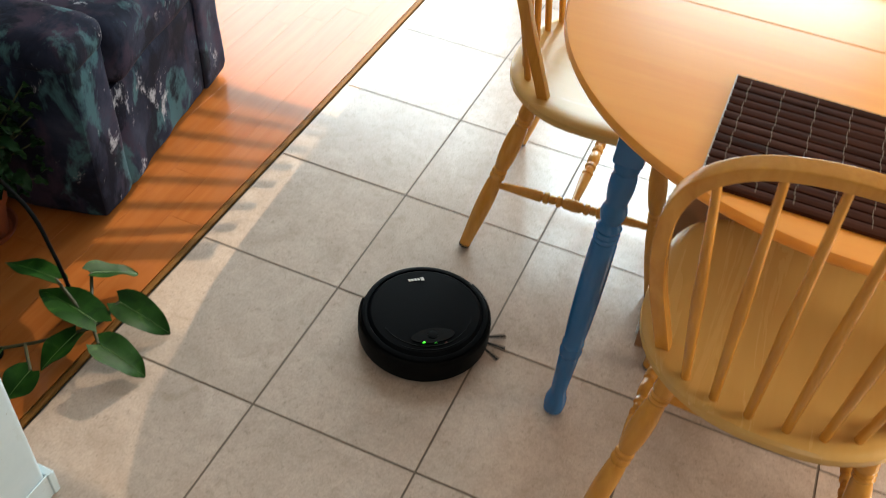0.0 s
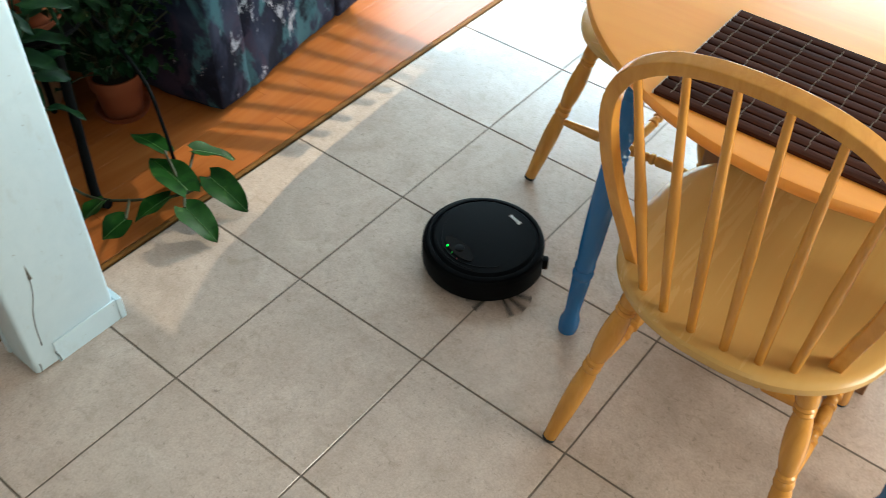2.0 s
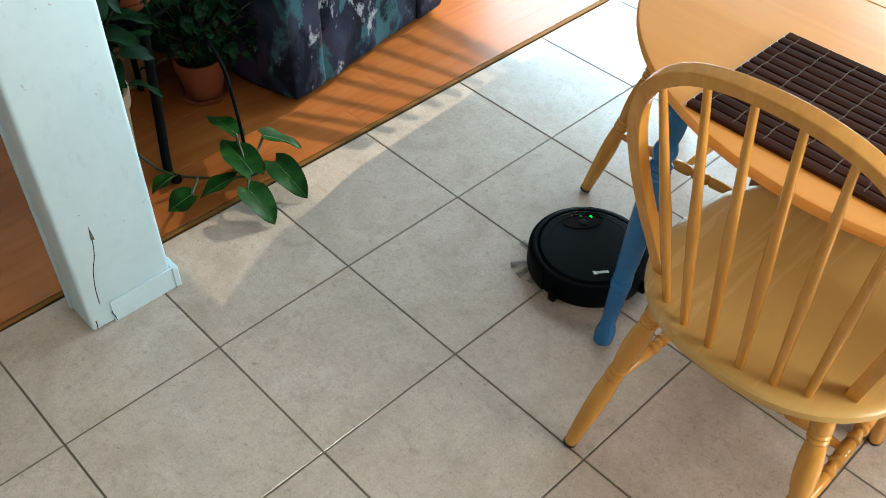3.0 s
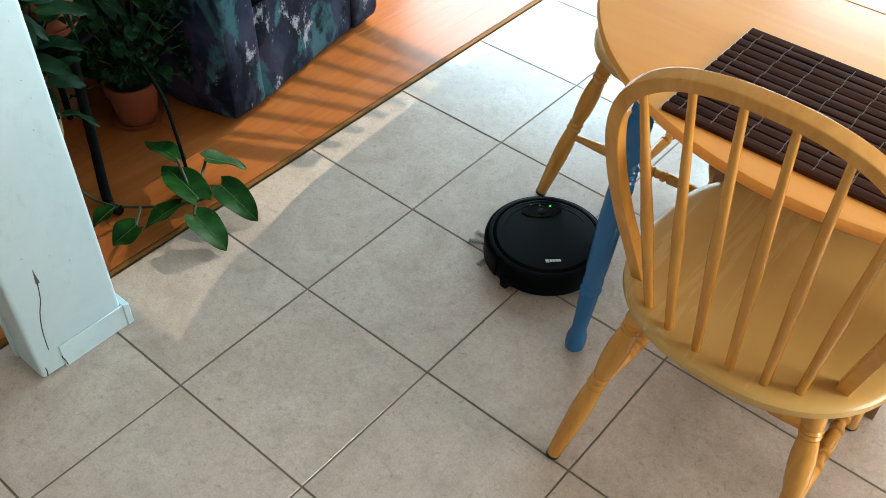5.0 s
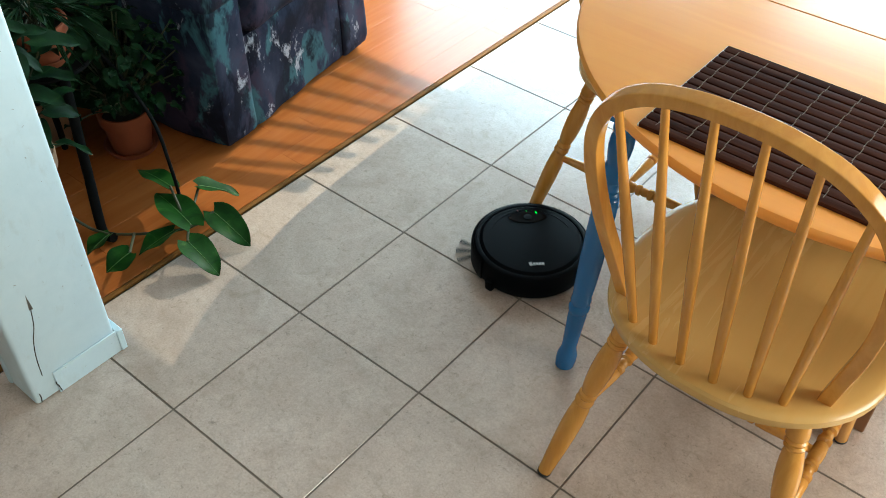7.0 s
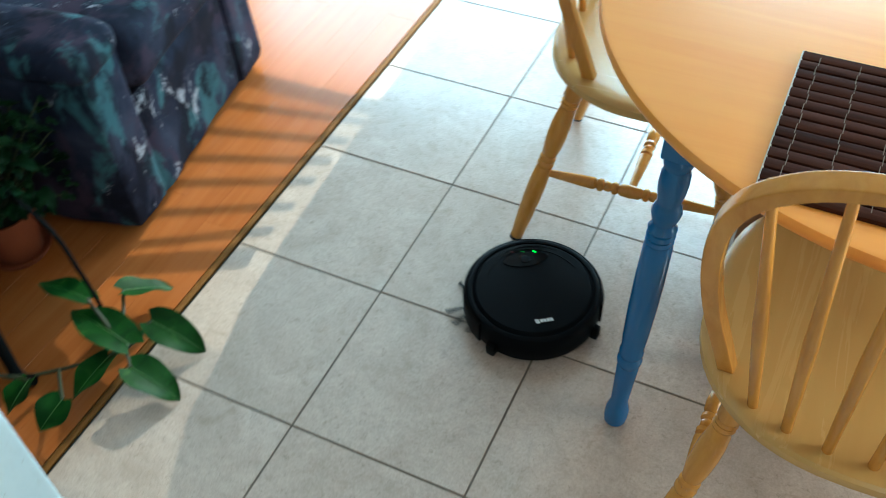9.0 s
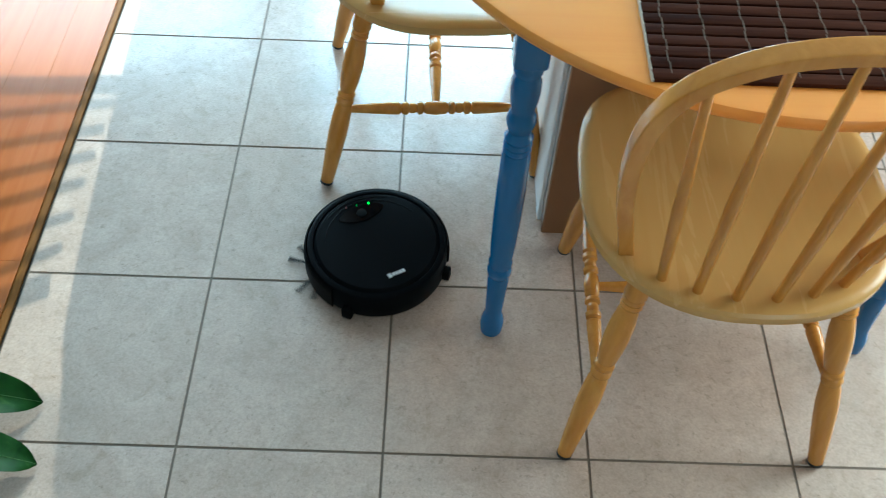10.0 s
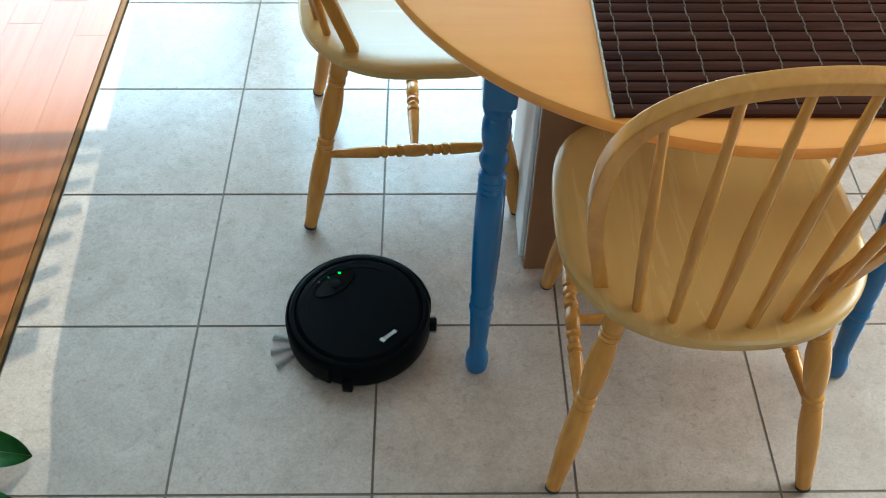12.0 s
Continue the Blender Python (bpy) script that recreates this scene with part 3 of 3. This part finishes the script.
# ---- upholstered armchair ----
def puff(x0, x1, y0, y1, z0, z1, r, seed, lump=0.006, flare=0.0, fold=0.0):
    """A padded block with rounded edges, slightly uneven faces and hanging folds."""
    bm = box(x0, x1, y0, y1, z0, z1)
    bmesh.ops.subdivide_edges(bm, edges=bm.edges[:], cuts=15, use_grid_fill=True)
    cx, cy, cz = (x0 + x1) / 2, (y0 + y1) / 2, (z0 + z1) / 2
    hx, hy, hz = (x1 - x0) / 2, (y1 - y0) / 2, (z1 - z0) / 2
    for v in bm.verts:
        p = v.co - Vector((cx, cy, cz))
        q = Vector((max(-hx + r, min(hx - r, p.x)), max(-hy + r, min(hy - r, p.y)), max(-hz + r, min(hz - r, p.z))))
        d = p - q
        if d.length > 1e-6:
            d = d.normalized() * r
        k = noise.noise(v.co * 5.0 + Vector((seed, 0, 0))) * lump
        v.co = Vector((cx, cy, cz)) + q + d * (1 + k / max(r, 0.01))
        v.co += Vector((flare * (1 - (v.co.z - z0) / (z1 - z0)), 0, 0))
        if fold and d.length > 1e-6:
            low = 1 - (v.co.z - z0) / (z1 - z0)
            k = noise.noise(Vector((v.co.x * 9 + seed, v.co.y * 9, v.co.z * 1.6))) * fold * (0.35 + low)
            v.co += Vector((d.x, d.y, 0)).normalized() * k if abs(d.x) + abs(d.y) > 1e-6 else Vector()
    return bm


sofa = thing("armchair", pose(-0.640, 0.622, 0, 0, 0, 10), "dark floral upholstered armchair in navy, teal and purple", "armchair")
part("front_rail", puff(-0.72, 0.006, -0.22, 0.22, 0.012, 0.30, 0.018, 1, 0.008, 0.006, 0.009), FABRIC, sofa)
part("seat_cushion", puff(-0.62, 0.03, -0.215, 0.215, 0.285, 0.45, 0.055, 2, 0.012), FABRIC, sofa)
for s in (-1, 1):
    y0, y1 = (0.205, 0.345) if s > 0 else (-0.345, -0.205)
    part("arm", puff(-0.78, 0.008, y0, y1, 0.012, 0.44, 0.020, 3 + s, 0.010, 0.008, 0.009), FABRIC, sofa)
    part("arm_pad", puff(-0.76, 0.02, y0 - 0.012, y1 + 0.012, 0.40, 0.49, 0.042, 7 + s, 0.008), FABRIC, sofa)
part("backrest", puff(-0.92, -0.58, -0.33, 0.33, 0.05, 0.98, 0.08, 9, 0.02), FABRIC, sofa)


# ---- plants ----
def leaf_mesh(name, length, width, mat, fold=0.25, droop=0.25, heart=True):
    bm = bmesh.new()
    n = 11
    rows = []
    for i in range(n + 1):
        f = i / n
        if heart:
            w = width * 0.5 * (f + 0.03) ** 0.45 * (1 - f) ** 0.80 / 0.43
        else:
            w = width * 0.5 * math.sin(math.pi * min(1, f * 0.93 + 0.07)) ** 0.6
        if i == n:
            w = 0.0006
        z = -droop * length * f * f
        y = f * length
        lift = fold * w
        back = -0.14 * length * (1 - f) ** 4 if heart else 0
        wave = 0.004 * math.sin(f * 9)
        rows.append([bm.verts.new((-w, y + back, z + lift + wave)), bm.verts.new((-w * 0.5, y + back * 0.4, z + lift * 0.45)), bm.verts.new((0, y, z)),
                     bm.verts.new((w * 0.5, y + back * 0.4, z + lift * 0.45)), bm.verts.new((w, y + back, z + lift - wave))])
    for a, b in zip(rows, rows[1:]):
        for k in range(4):
            bm.faces.new((a[k], a[k + 1], b[k + 1], b[k]))
    geo = bmesh.ops.extrude_face_region(bm, geom=bm.faces[:])
    bmesh.ops.translate(bm, vec=(0, 0, -0.0006), verts=[v for v in geo["geom"] if isinstance(v, bmesh.types.BMVert)])
    return mesh_of(name, bm, mat)


def pot_mesh(r0, r1, h, rim):
    return lathe([(r0 * 0.96, 0.0), (r0, 0.004), (r1 * 0.97, h - rim), (r1 * 1.06, h - rim), (r1 * 1.09, h - 0.004), (r1 * 1.06, h), (r1 * 0.98, h),
                  (r1 * 0.93, h - 0.03), (0.004, h - 0.032)], 36)


def aim(base, tip, roll=0.0):
    """Pose of a leaf from its stalk end to its tip, upper side up."""
    base, tip = Vector(base), Vector(tip)
    y = (tip - base).normalized()
    x = y.cross(Vector((0, 0, 1))).normalized()
    z = x.cross(y)
    m = Matrix((x, y, z)).transposed().to_4x4()
    m.translation = base
    return m @ Matrix.Rotation(radians(roll), 4, "Y")


# trailing pothos over the threshold
vine = thing("pothos_plant", pose(-0.66, -0.14, 0), "trailing pothos with large heart-shaped green leaves on the floor", "plant")
for b, t, w, roll in (((-0.358, 0.063, 0.060), (-0.230, 0.071, 0.020), 0.074, 8), ((-0.453, 0.098, 0.070), (-0.396, 0.188, 0.030), 0.070, -12),
                      ((-0.506, 0.050, 0.070), (-0.672, 0.066, 0.060), 0.062, 14), ((-0.366, -0.000, 0.055), (-0.544, 0.028, 0.075), 0.084, 5),
                      ((-0.386, -0.038, 0.050), (-0.403, -0.145, 0.045), 0.072, 16), ((-0.330, -0.041, 0.050), (-0.210, -0.041, 0.020), 0.076, -8),
                      ((-0.493, -0.146, 0.050), (-0.493, -0.222, 0.040), 0.070, 20), ((-0.403, -0.153, 0.050), (-0.411, -0.225, 0.035), 0.066, -10)):
    o = Vector((-0.66, -0.14, 0))
    b, t = Vector(b), Vector(t)
    L = (t - b).length
    me = leaf_mesh("leaf", L * 0.92, w * 0.98, POTHOS, 0.26, 0.14)
    ob = new("leaf", me)
    ob.parent = vine
    ob.matrix_basis = aim(b - o, t - o, roll)
    part("midrib", tube([Vector((0, f * L * 0.91, -0.14 * L * 0.92 * f * f + 0.0004)) for f in [k / 8 for k in range(9)]], 0.0011, n=5, taper=lambda f: 1 - 0.7 * f), RIB, ob)
for pts in ([(-0.62, -0.20, 0.12), (-0.56, -0.15, 0.03), (-0.48, -0.09, 0.020), (-0.373, -0.006, 0.045), (-0.358, 0.063, 0.060)], [(-0.373, -0.006, 0.045), (-0.413, 0.046, 0.060), (-0.453, 0.098, 0.070)],
            [(-0.373, -0.006, 0.045), (-0.366, -0.000, 0.055)], [(-0.373, -0.006, 0.045), (-0.330, -0.041, 0.050)], [(-0.373, -0.006, 0.045), (-0.386, -0.038, 0.050)], [(-0.48, -0.09, 0.022), (-0.403, -0.153, 0.050)], [(-0.56, -0.15, 0.030), (-0.493, -0.146, 0.050)], [(-0.373, -0.006, 0.045), (-0.440, 0.022, 0.060), (-0.506, 0.050, 0.070)]):
    part("stem", tube([Vector(p) - o for p in spline(pts, 18)], 0.0036, n=7), STEM, vine)

# wrought iron stand
stand = thing("plant_stand", pose(-0.68, -0.02, 0), "black wrought iron plant stand with thin curved legs", "plant stand")
so = Vector((-0.68, -0.02, 0))
for pts, r in (([(-0.700, -0.040, 0.36), (-0.668, -0.062, 0.24), (-0.622, -0.092, 0.11), (-0.580, -0.118, 0.03), (-0.545, -0.132, 0.011), (-0.512, -0.128, 0.016)], 0.0125),
               ([(-0.790, 0.075, 0.36), (-0.700, 0.082, 0.33), (-0.560, 0.075, 0.24), (-0.505, 0.062, 0.14), (-0.468, 0.050, 0.008)], 0.0046),
               ([(-0.880, -0.02, 0.36), (-0.890, -0.01, 0.25), (-0.90, 0.0, 0.10), (-0.925, 0.010, 0.010)], 0.0085)):
    part("leg", tube([Vector(p) - so for p in spline(pts, 26)], r, n=10), IRON, stand)
part("shelf_ring", tube([Vector((-0.79, -0.03, 0.36)) - so + Vector((0.11 * math.cos(a), 0.11 * math.sin(a), 0)) for a in [2 * math.pi * k / 36 for k in range(37)]], 0.005, n=6), IRON, stand)
part("shelf", lathe([(0.105, 0.353), (0.108, 0.356), (0.105, 0.359)], 32, m=Matrix.Translation(Vector((-0.79, -0.03, 0)) - so)), IRON, stand)


def bushy(name, at, clay, r0, r1, h, rim, label, kinds, seed, saucer=True, part_label=""):
    rnd = random.Random(seed)
    p = thing(name, pose(*at), label, "potted plant")
    part("pot", pot_mesh(r0, r1, h, rim), clay, p, part_label)
    if saucer:
        part("saucer", lathe([(r0 * 1.20, 0.0), (r0 * 1.42, 0.018), (r0 * 1.45, 0.021), (r0 * 1.36, 0.021), (r0 * 1.15, 0.006), (0.002, 0.005)], 32), clay, p)
    part("soil", lathe([(r1 * 0.92, h - 0.03), (r1 * 0.90, h - 0.022), (r1 * 0.4, h - 0.015), (0.002, h - 0.016)], 24), SOIL, p)
    base = Vector((0, 0, h - 0.02))
    for count, spread_r, zlo, zhi, L, W, heart, mat in kinds:
        meshes = [leaf_mesh("leaf", L * f, W * f, mat, 0.25, d, heart) for f, d in ((1.0, 0.25), (0.85, 0.4), (1.1, 0.15))]
        for k in range(count):
            a = rnd.uniform(0, 2 * math.pi)
            rr = spread_r * math.sqrt(rnd.uniform(0.04, 1))
            top = base + Vector((rr * math.cos(a), rr * math.sin(a), rnd.uniform(zlo, zhi)))
            if k % 3 == 0:
                part("stem", tube(spline([base + Vector((rnd.uniform(-0.2, 0.2) * r1, rnd.uniform(-0.2, 0.2) * r1, 0)), base.lerp(top, 0.5) + Vector((0, 0, 0.02)), top], 7), 0.0022, n=5), STEM, p)
            out = Vector((math.cos(a + rnd.uniform(-0.6, 0.6)), math.sin(a + rnd.uniform(-0.6, 0.6)), rnd.uniform(-0.5, 0.35)))
            ob = new("leaf", rnd.choice(meshes))
            ob.parent = p
            ob.matrix_basis = aim(top, top + out, rnd.uniform(-30, 30))
    return p


bushy("potted_plant", (-0.80, 0.140, 0), CLAY, 0.052, 0.066, 0.128, 0.034, "leafy green plant in a terracotta pot with saucer",
      [(90, 0.15, 0.09, 0.32, 0.050, 0.032, True, DARK_LEAF), (210, 0.18, 0.06, 0.28, 0.026, 0.017, True, DARK_LEAF)], 11)
bushy("potted_plant", (-0.665, -0.235, 0), PALE_CLAY, 0.075, 0.090, 0.25, 0.04, "leafy plant in a tall pale clay pot",
      [(70, 0.16, 0.06, 0.36, 0.085, 0.05, True, DARK_LEAF)], 12, False)
bushy("potted_plant", (-1.02, 0.02, 0), PALE_CLAY, 0.070, 0.085, 0.15, 0.03, "bushy dark green plant in a pale clay pot",
      [(190, 0.22, 0.03, 0.45, 0.10, 0.05, True, DARK_LEAF)], 13, False)
bushy("spider_plant", (-0.79, -0.03, 0.3592), CLAY, 0.05, 0.07, 0.10, 0.025, "spider plant with long arching leaves on the iron stand",
      [(54, 0.05, 0.03, 0.09, 0.15, 0.008, False, DARK_LEAF)], 14)


# ---- robot vacuum cleaner; local x points from the middle to the printed mark ----
RR, RH = 0.141, 0.081
robot = thing("robot_vacuum", pose(0.229, 0.317, 0), "round black robot vacuum cleaner with a side brush", "robot vacuum")
part("body", lathe([(0.124, 0.010), (0.133, 0.014), (0.1355, 0.020), (0.1355, 0.068), (0.133, 0.0745), (0.128, 0.0770), (0.1225, 0.0760), (0.1210, 0.0735), (0.1190, 0.0755),
                    (0.114, 0.0800), (0.08, RH + 0.0005), (0.003, RH + 0.001)], 72), BLACK, robot)
# bumper: a shell round the half that is turned away from the mark
bm = bmesh.new()
prof = [(0.1362, 0.016), (0.1400, 0.018), (RR, 0.024), (RR, 0.062), (0.1395, 0.070), (0.1362, 0.073)]
rings = []
for k in range(57):
    a = radians(62 + k * 236 / 56)
    rings.append([bm.verts.new((r * math.cos(a), r * math.sin(a), z)) for r, z in prof])
for a, b in zip(rings, rings[1:]):
    for k in range(len(prof)):
        bm.faces.new((a[k], a[(k + 1) % len(prof)], b[(k + 1) % len(prof)], b[k]))
bm.faces.new(rings[0])
bm.faces.new(rings[-1][::-1])
part("bumper", bm, MATTE, robot)
for s in (-1, 1):
    m = Matrix.Rotation(radians(s * 48), 4, "Z")
    bm = box(0.130, 0.1485, -0.010, 0.010, 0.012, 0.040, 0.004, 2)
    bm.transform(m)
    part("side_clip", bm, MATTE, robot)
# oval control panel opposite the mark
bm = bmesh.new()
top, low = [], []
for k in range(40):
    a = 2 * math.pi * k / 40
    x = -0.072 + 0.019 * math.copysign(abs(math.cos(a)) ** 1.2, math.cos(a)) - 0.05 * (0.045 * math.sin(a)) ** 2 * 100 * 0.09
    y = 0.046 * math.sin(a)
    top.append(bm.verts.new((x, y, RH + 0.0024)))
    low.append(bm.verts.new((-0.072 + (x + 0.072) * 1.12, y * 1.08, RH - 0.004)))
bm.faces.new(top)
for k in range(40):
    bm.faces.new((low[k], low[(k + 1) % 40], top[(k + 1) % 40], top[k]))
panel = part("control_panel", bm, GLOSS, robot, "glossy oval control panel")
part("button", lathe([(0.010, RH + 0.002), (0.0098, RH + 0.0042), (0.004, RH + 0.0048), (0.001, RH + 0.0048)], 24, m=Matrix.Translation((-0.071, 0, 0))), MATTE, panel)
part("indicator", lathe([(0.0022, RH + 0.002), (0.0020, RH + 0.0036), (0.0008, RH + 0.0040)], 12, m=Matrix.Translation((-0.088, 0.022, 0))), LED, panel, "small green indicator light")
part("indicator", lathe([(0.0016, RH + 0.002), (0.0014, RH + 0.0034), (0.0006, RH + 0.0038)], 12, m=Matrix.Translation((-0.093, -0.001, 0))), DIM_LED, panel, "dim green indicator light")
part("indicator", lathe([(0.0020, RH + 0.002), (0.0018, RH + 0.0034), (0.0006, RH + 0.0038)], 12, m=Matrix.Translation((-0.096, -0.022, 0))), RED_LED, panel, "small red indicator lens")
ring = [Vector((0.098 * math.cos(a), 0.098 * math.sin(a), RH - 0.0006)) for a in [radians(110 + 140 * k / 30) for k in range(31)]]
part("trim_line", tube(ring, 0.0014, n=6), MATTE, robot)
# two crescent ridges between the panel and the rim
for rad, half in ((0.100, 30), (0.109, 42)):
    ring = [Vector((rad * math.cos(a), rad * math.sin(a), RH - 0.0002 - 0.0009 * (rad > 0.105))) for a in [radians(180 - half + 2 * half * k / 20) for k in range(21)]]
    part("ridge", tube(ring, 0.0019, n=6, taper=lambda f: 0.35 + 0.65 * math.sin(math.pi * f)), MATTE, robot, "black crescent ridge")
# printed mark: plain bars
for k, (w, h) in enumerate(((0.0085, 0.0095), (0.0060, 0.0065), (0.0060, 0.0065), (0.0065, 0.0065), (0.0060, 0.0065))):
    y = -0.0165 + k * 0.0066 + (0.0025 if k else 0)
    bm = box(0.0885 - h / 2, 0.0885 + h / 2, y, y + w * 0.84, RH - 0.001, RH + 0.0014)
    for v in bm.verts:
        v.co.y += (v.co.x - 0.0885) * 0.22
    part("printed_bar", bm, LOGO, robot, smooth=False)
brush = part("side_brush", lathe([(0.012, 0.006), (0.013, 0.010), (0.009, 0.014), (0.002, 0.015)], 16), MATTE, robot, m=pose(-0.034, -0.098, 0))
for k in range(3):
    for j in range(3):
        a = radians(k * 120 + (j - 1) * 27)
        d = Vector((math.cos(a), math.sin(a), 0))
        pts = [d * 0.010 + Vector((0, 0, 0.009)), d * 0.045 + Vector((0, 0, 0.007)), d * 0.076 + Vector((0, 0, 0.0048))]
        part("bristle_tuft", tube(spline(pts, 6), 0.0028, n=5, taper=lambda f: 0.6 + 0.9 * f), BRISTLE, brush)
for s in (-1, 1):
    part("wheel", lathe([(0.026, -0.010), (0.030, -0.007), (0.030, 0.007), (0.026, 0.010)], 28, m=pose(0, s * 0.095, 0.030, 90, 0, 0)), RUBBER, robot)
part("caster_wheel", lathe([(0.010, -0.006), (0.013, -0.004), (0.013, 0.004), (0.010, 0.006)], 20, m=pose(-0.09, 0, 0.013, 90, 0, 0)), RUBBER, robot)


# ---- floor pieces ----
def tile_mesh(w, d):
    bm = box(-w / 2, w / 2, -d / 2, d / 2, -0.012, 0.0, 0.0006, 1)
    return mesh_of("tile", bm, TILE, smooth=False)


J = 0.0044
full = tile_mesh(T - J, T - J)
for i in range(-1, 9):
    for j in range(-6, 9):
        x0, x1 = i * T, min((i + 1) * T, XE)
        y0, y1 = max(j * T, YS), min((j + 1) * T, YN)
        if x1 - x0 < 0.03 or y1 - y0 < 0.03:
            continue
        whole = abs(x1 - x0 - T) < 1e-6 and abs(y1 - y0 - T) < 1e-6
        ob = new("tile", full if whole else tile_mesh(x1 - x0 - J, y1 - y0 - J))
        ob.parent = floor_base
        ob.matrix_basis = pose((x0 + x1) / 2, (y0 + y1) / 2, random.uniform(-0.0004, 0.0004), random.uniform(-0.05, 0.05), random.uniform(-0.05, 0.05), 180 * random.randint(0, 1) if whole else 0)

PW = 0.092
x = EDGE - 0.0218
while x > XW + 0.02:
    y = YS + random.uniform(0.2, 1.0) - 1.0
    while y < YN:
        L = random.choice((0.7, 0.9, 1.1, 1.3))
        ya, yb = max(y, YS), min(y + L, YN)
        if yb - ya > 0.05:
            bm = box(-PW / 2 + 0.0001, PW / 2 - 0.0001, -(yb - ya) / 2 + 0.0001, (yb - ya) / 2 - 0.0001, -0.010, 0, 0.0004, 1)
            ob = new("plank", mesh_of("plank", bm, PLANK, smooth=False))
            ob.parent = wood_floor
            ob.matrix_basis = pose(x - PW / 2, (ya + yb) / 2, 0)
        y += L
    x -= PW


# ---- what moves ----
ROBOT = [
    (0.0, 0.229, 0.317, 127), (0.2, 0.263, 0.284, 137), (0.5, 0.318, 0.246, 149), (0.8, 0.385, 0.216, 154), (1.0, 0.385, 0.214, 155), (1.2, 0.360, 0.223, 150),
    (1.5, 0.316, 0.246, 125), (1.75, 0.300, 0.276, 100), (2.0, 0.283, 0.309, 75), (2.25, 0.285, 0.345, 47), (2.5, 0.312, 0.385, 20), (2.75, 0.345, 0.402, -9),
    (3.0, 0.384, 0.400, -36), (3.25, 0.405, 0.388, -58), (3.5, 0.415, 0.392, -66), (3.7, 0.395, 0.402, -58), (4.5, 0.350, 0.430, -48), (5.3, 0.338, 0.432, -44), (5.5, 0.366, 0.404, -56),
    (6.0, 0.396, 0.364, -60), (6.5, 0.384, 0.386, -62), (7.0, 0.302, 0.468, -47), (7.2, 0.266, 0.494, -40), (8.0, 0.300, 0.452, -52), (8.8, 0.338, 0.404, -63),
    (9.0, 0.311, 0.435, -55), (9.2, 0.278, 0.471, -47), (9.5, 0.256, 0.488, -45), (9.7, 0.276, 0.467, -51), (10.0, 0.322, 0.403, -62), (10.5, 0.372, 0.289, -71),
    (11.0, 0.370, 0.265, -77), (11.5, 0.367, 0.270, -77), (12.0, 0.322, 0.342, -49)]


def motions():
    walk(robot, [(t, pose(x, y, 0, 0, 0, a)) for t, x, y, a in ROBOT])
    walk(brush, [(k * 0.1, pose(-0.034, -0.098, 0, 0, 0, -70 * k)) for k in range(121)])


motions()
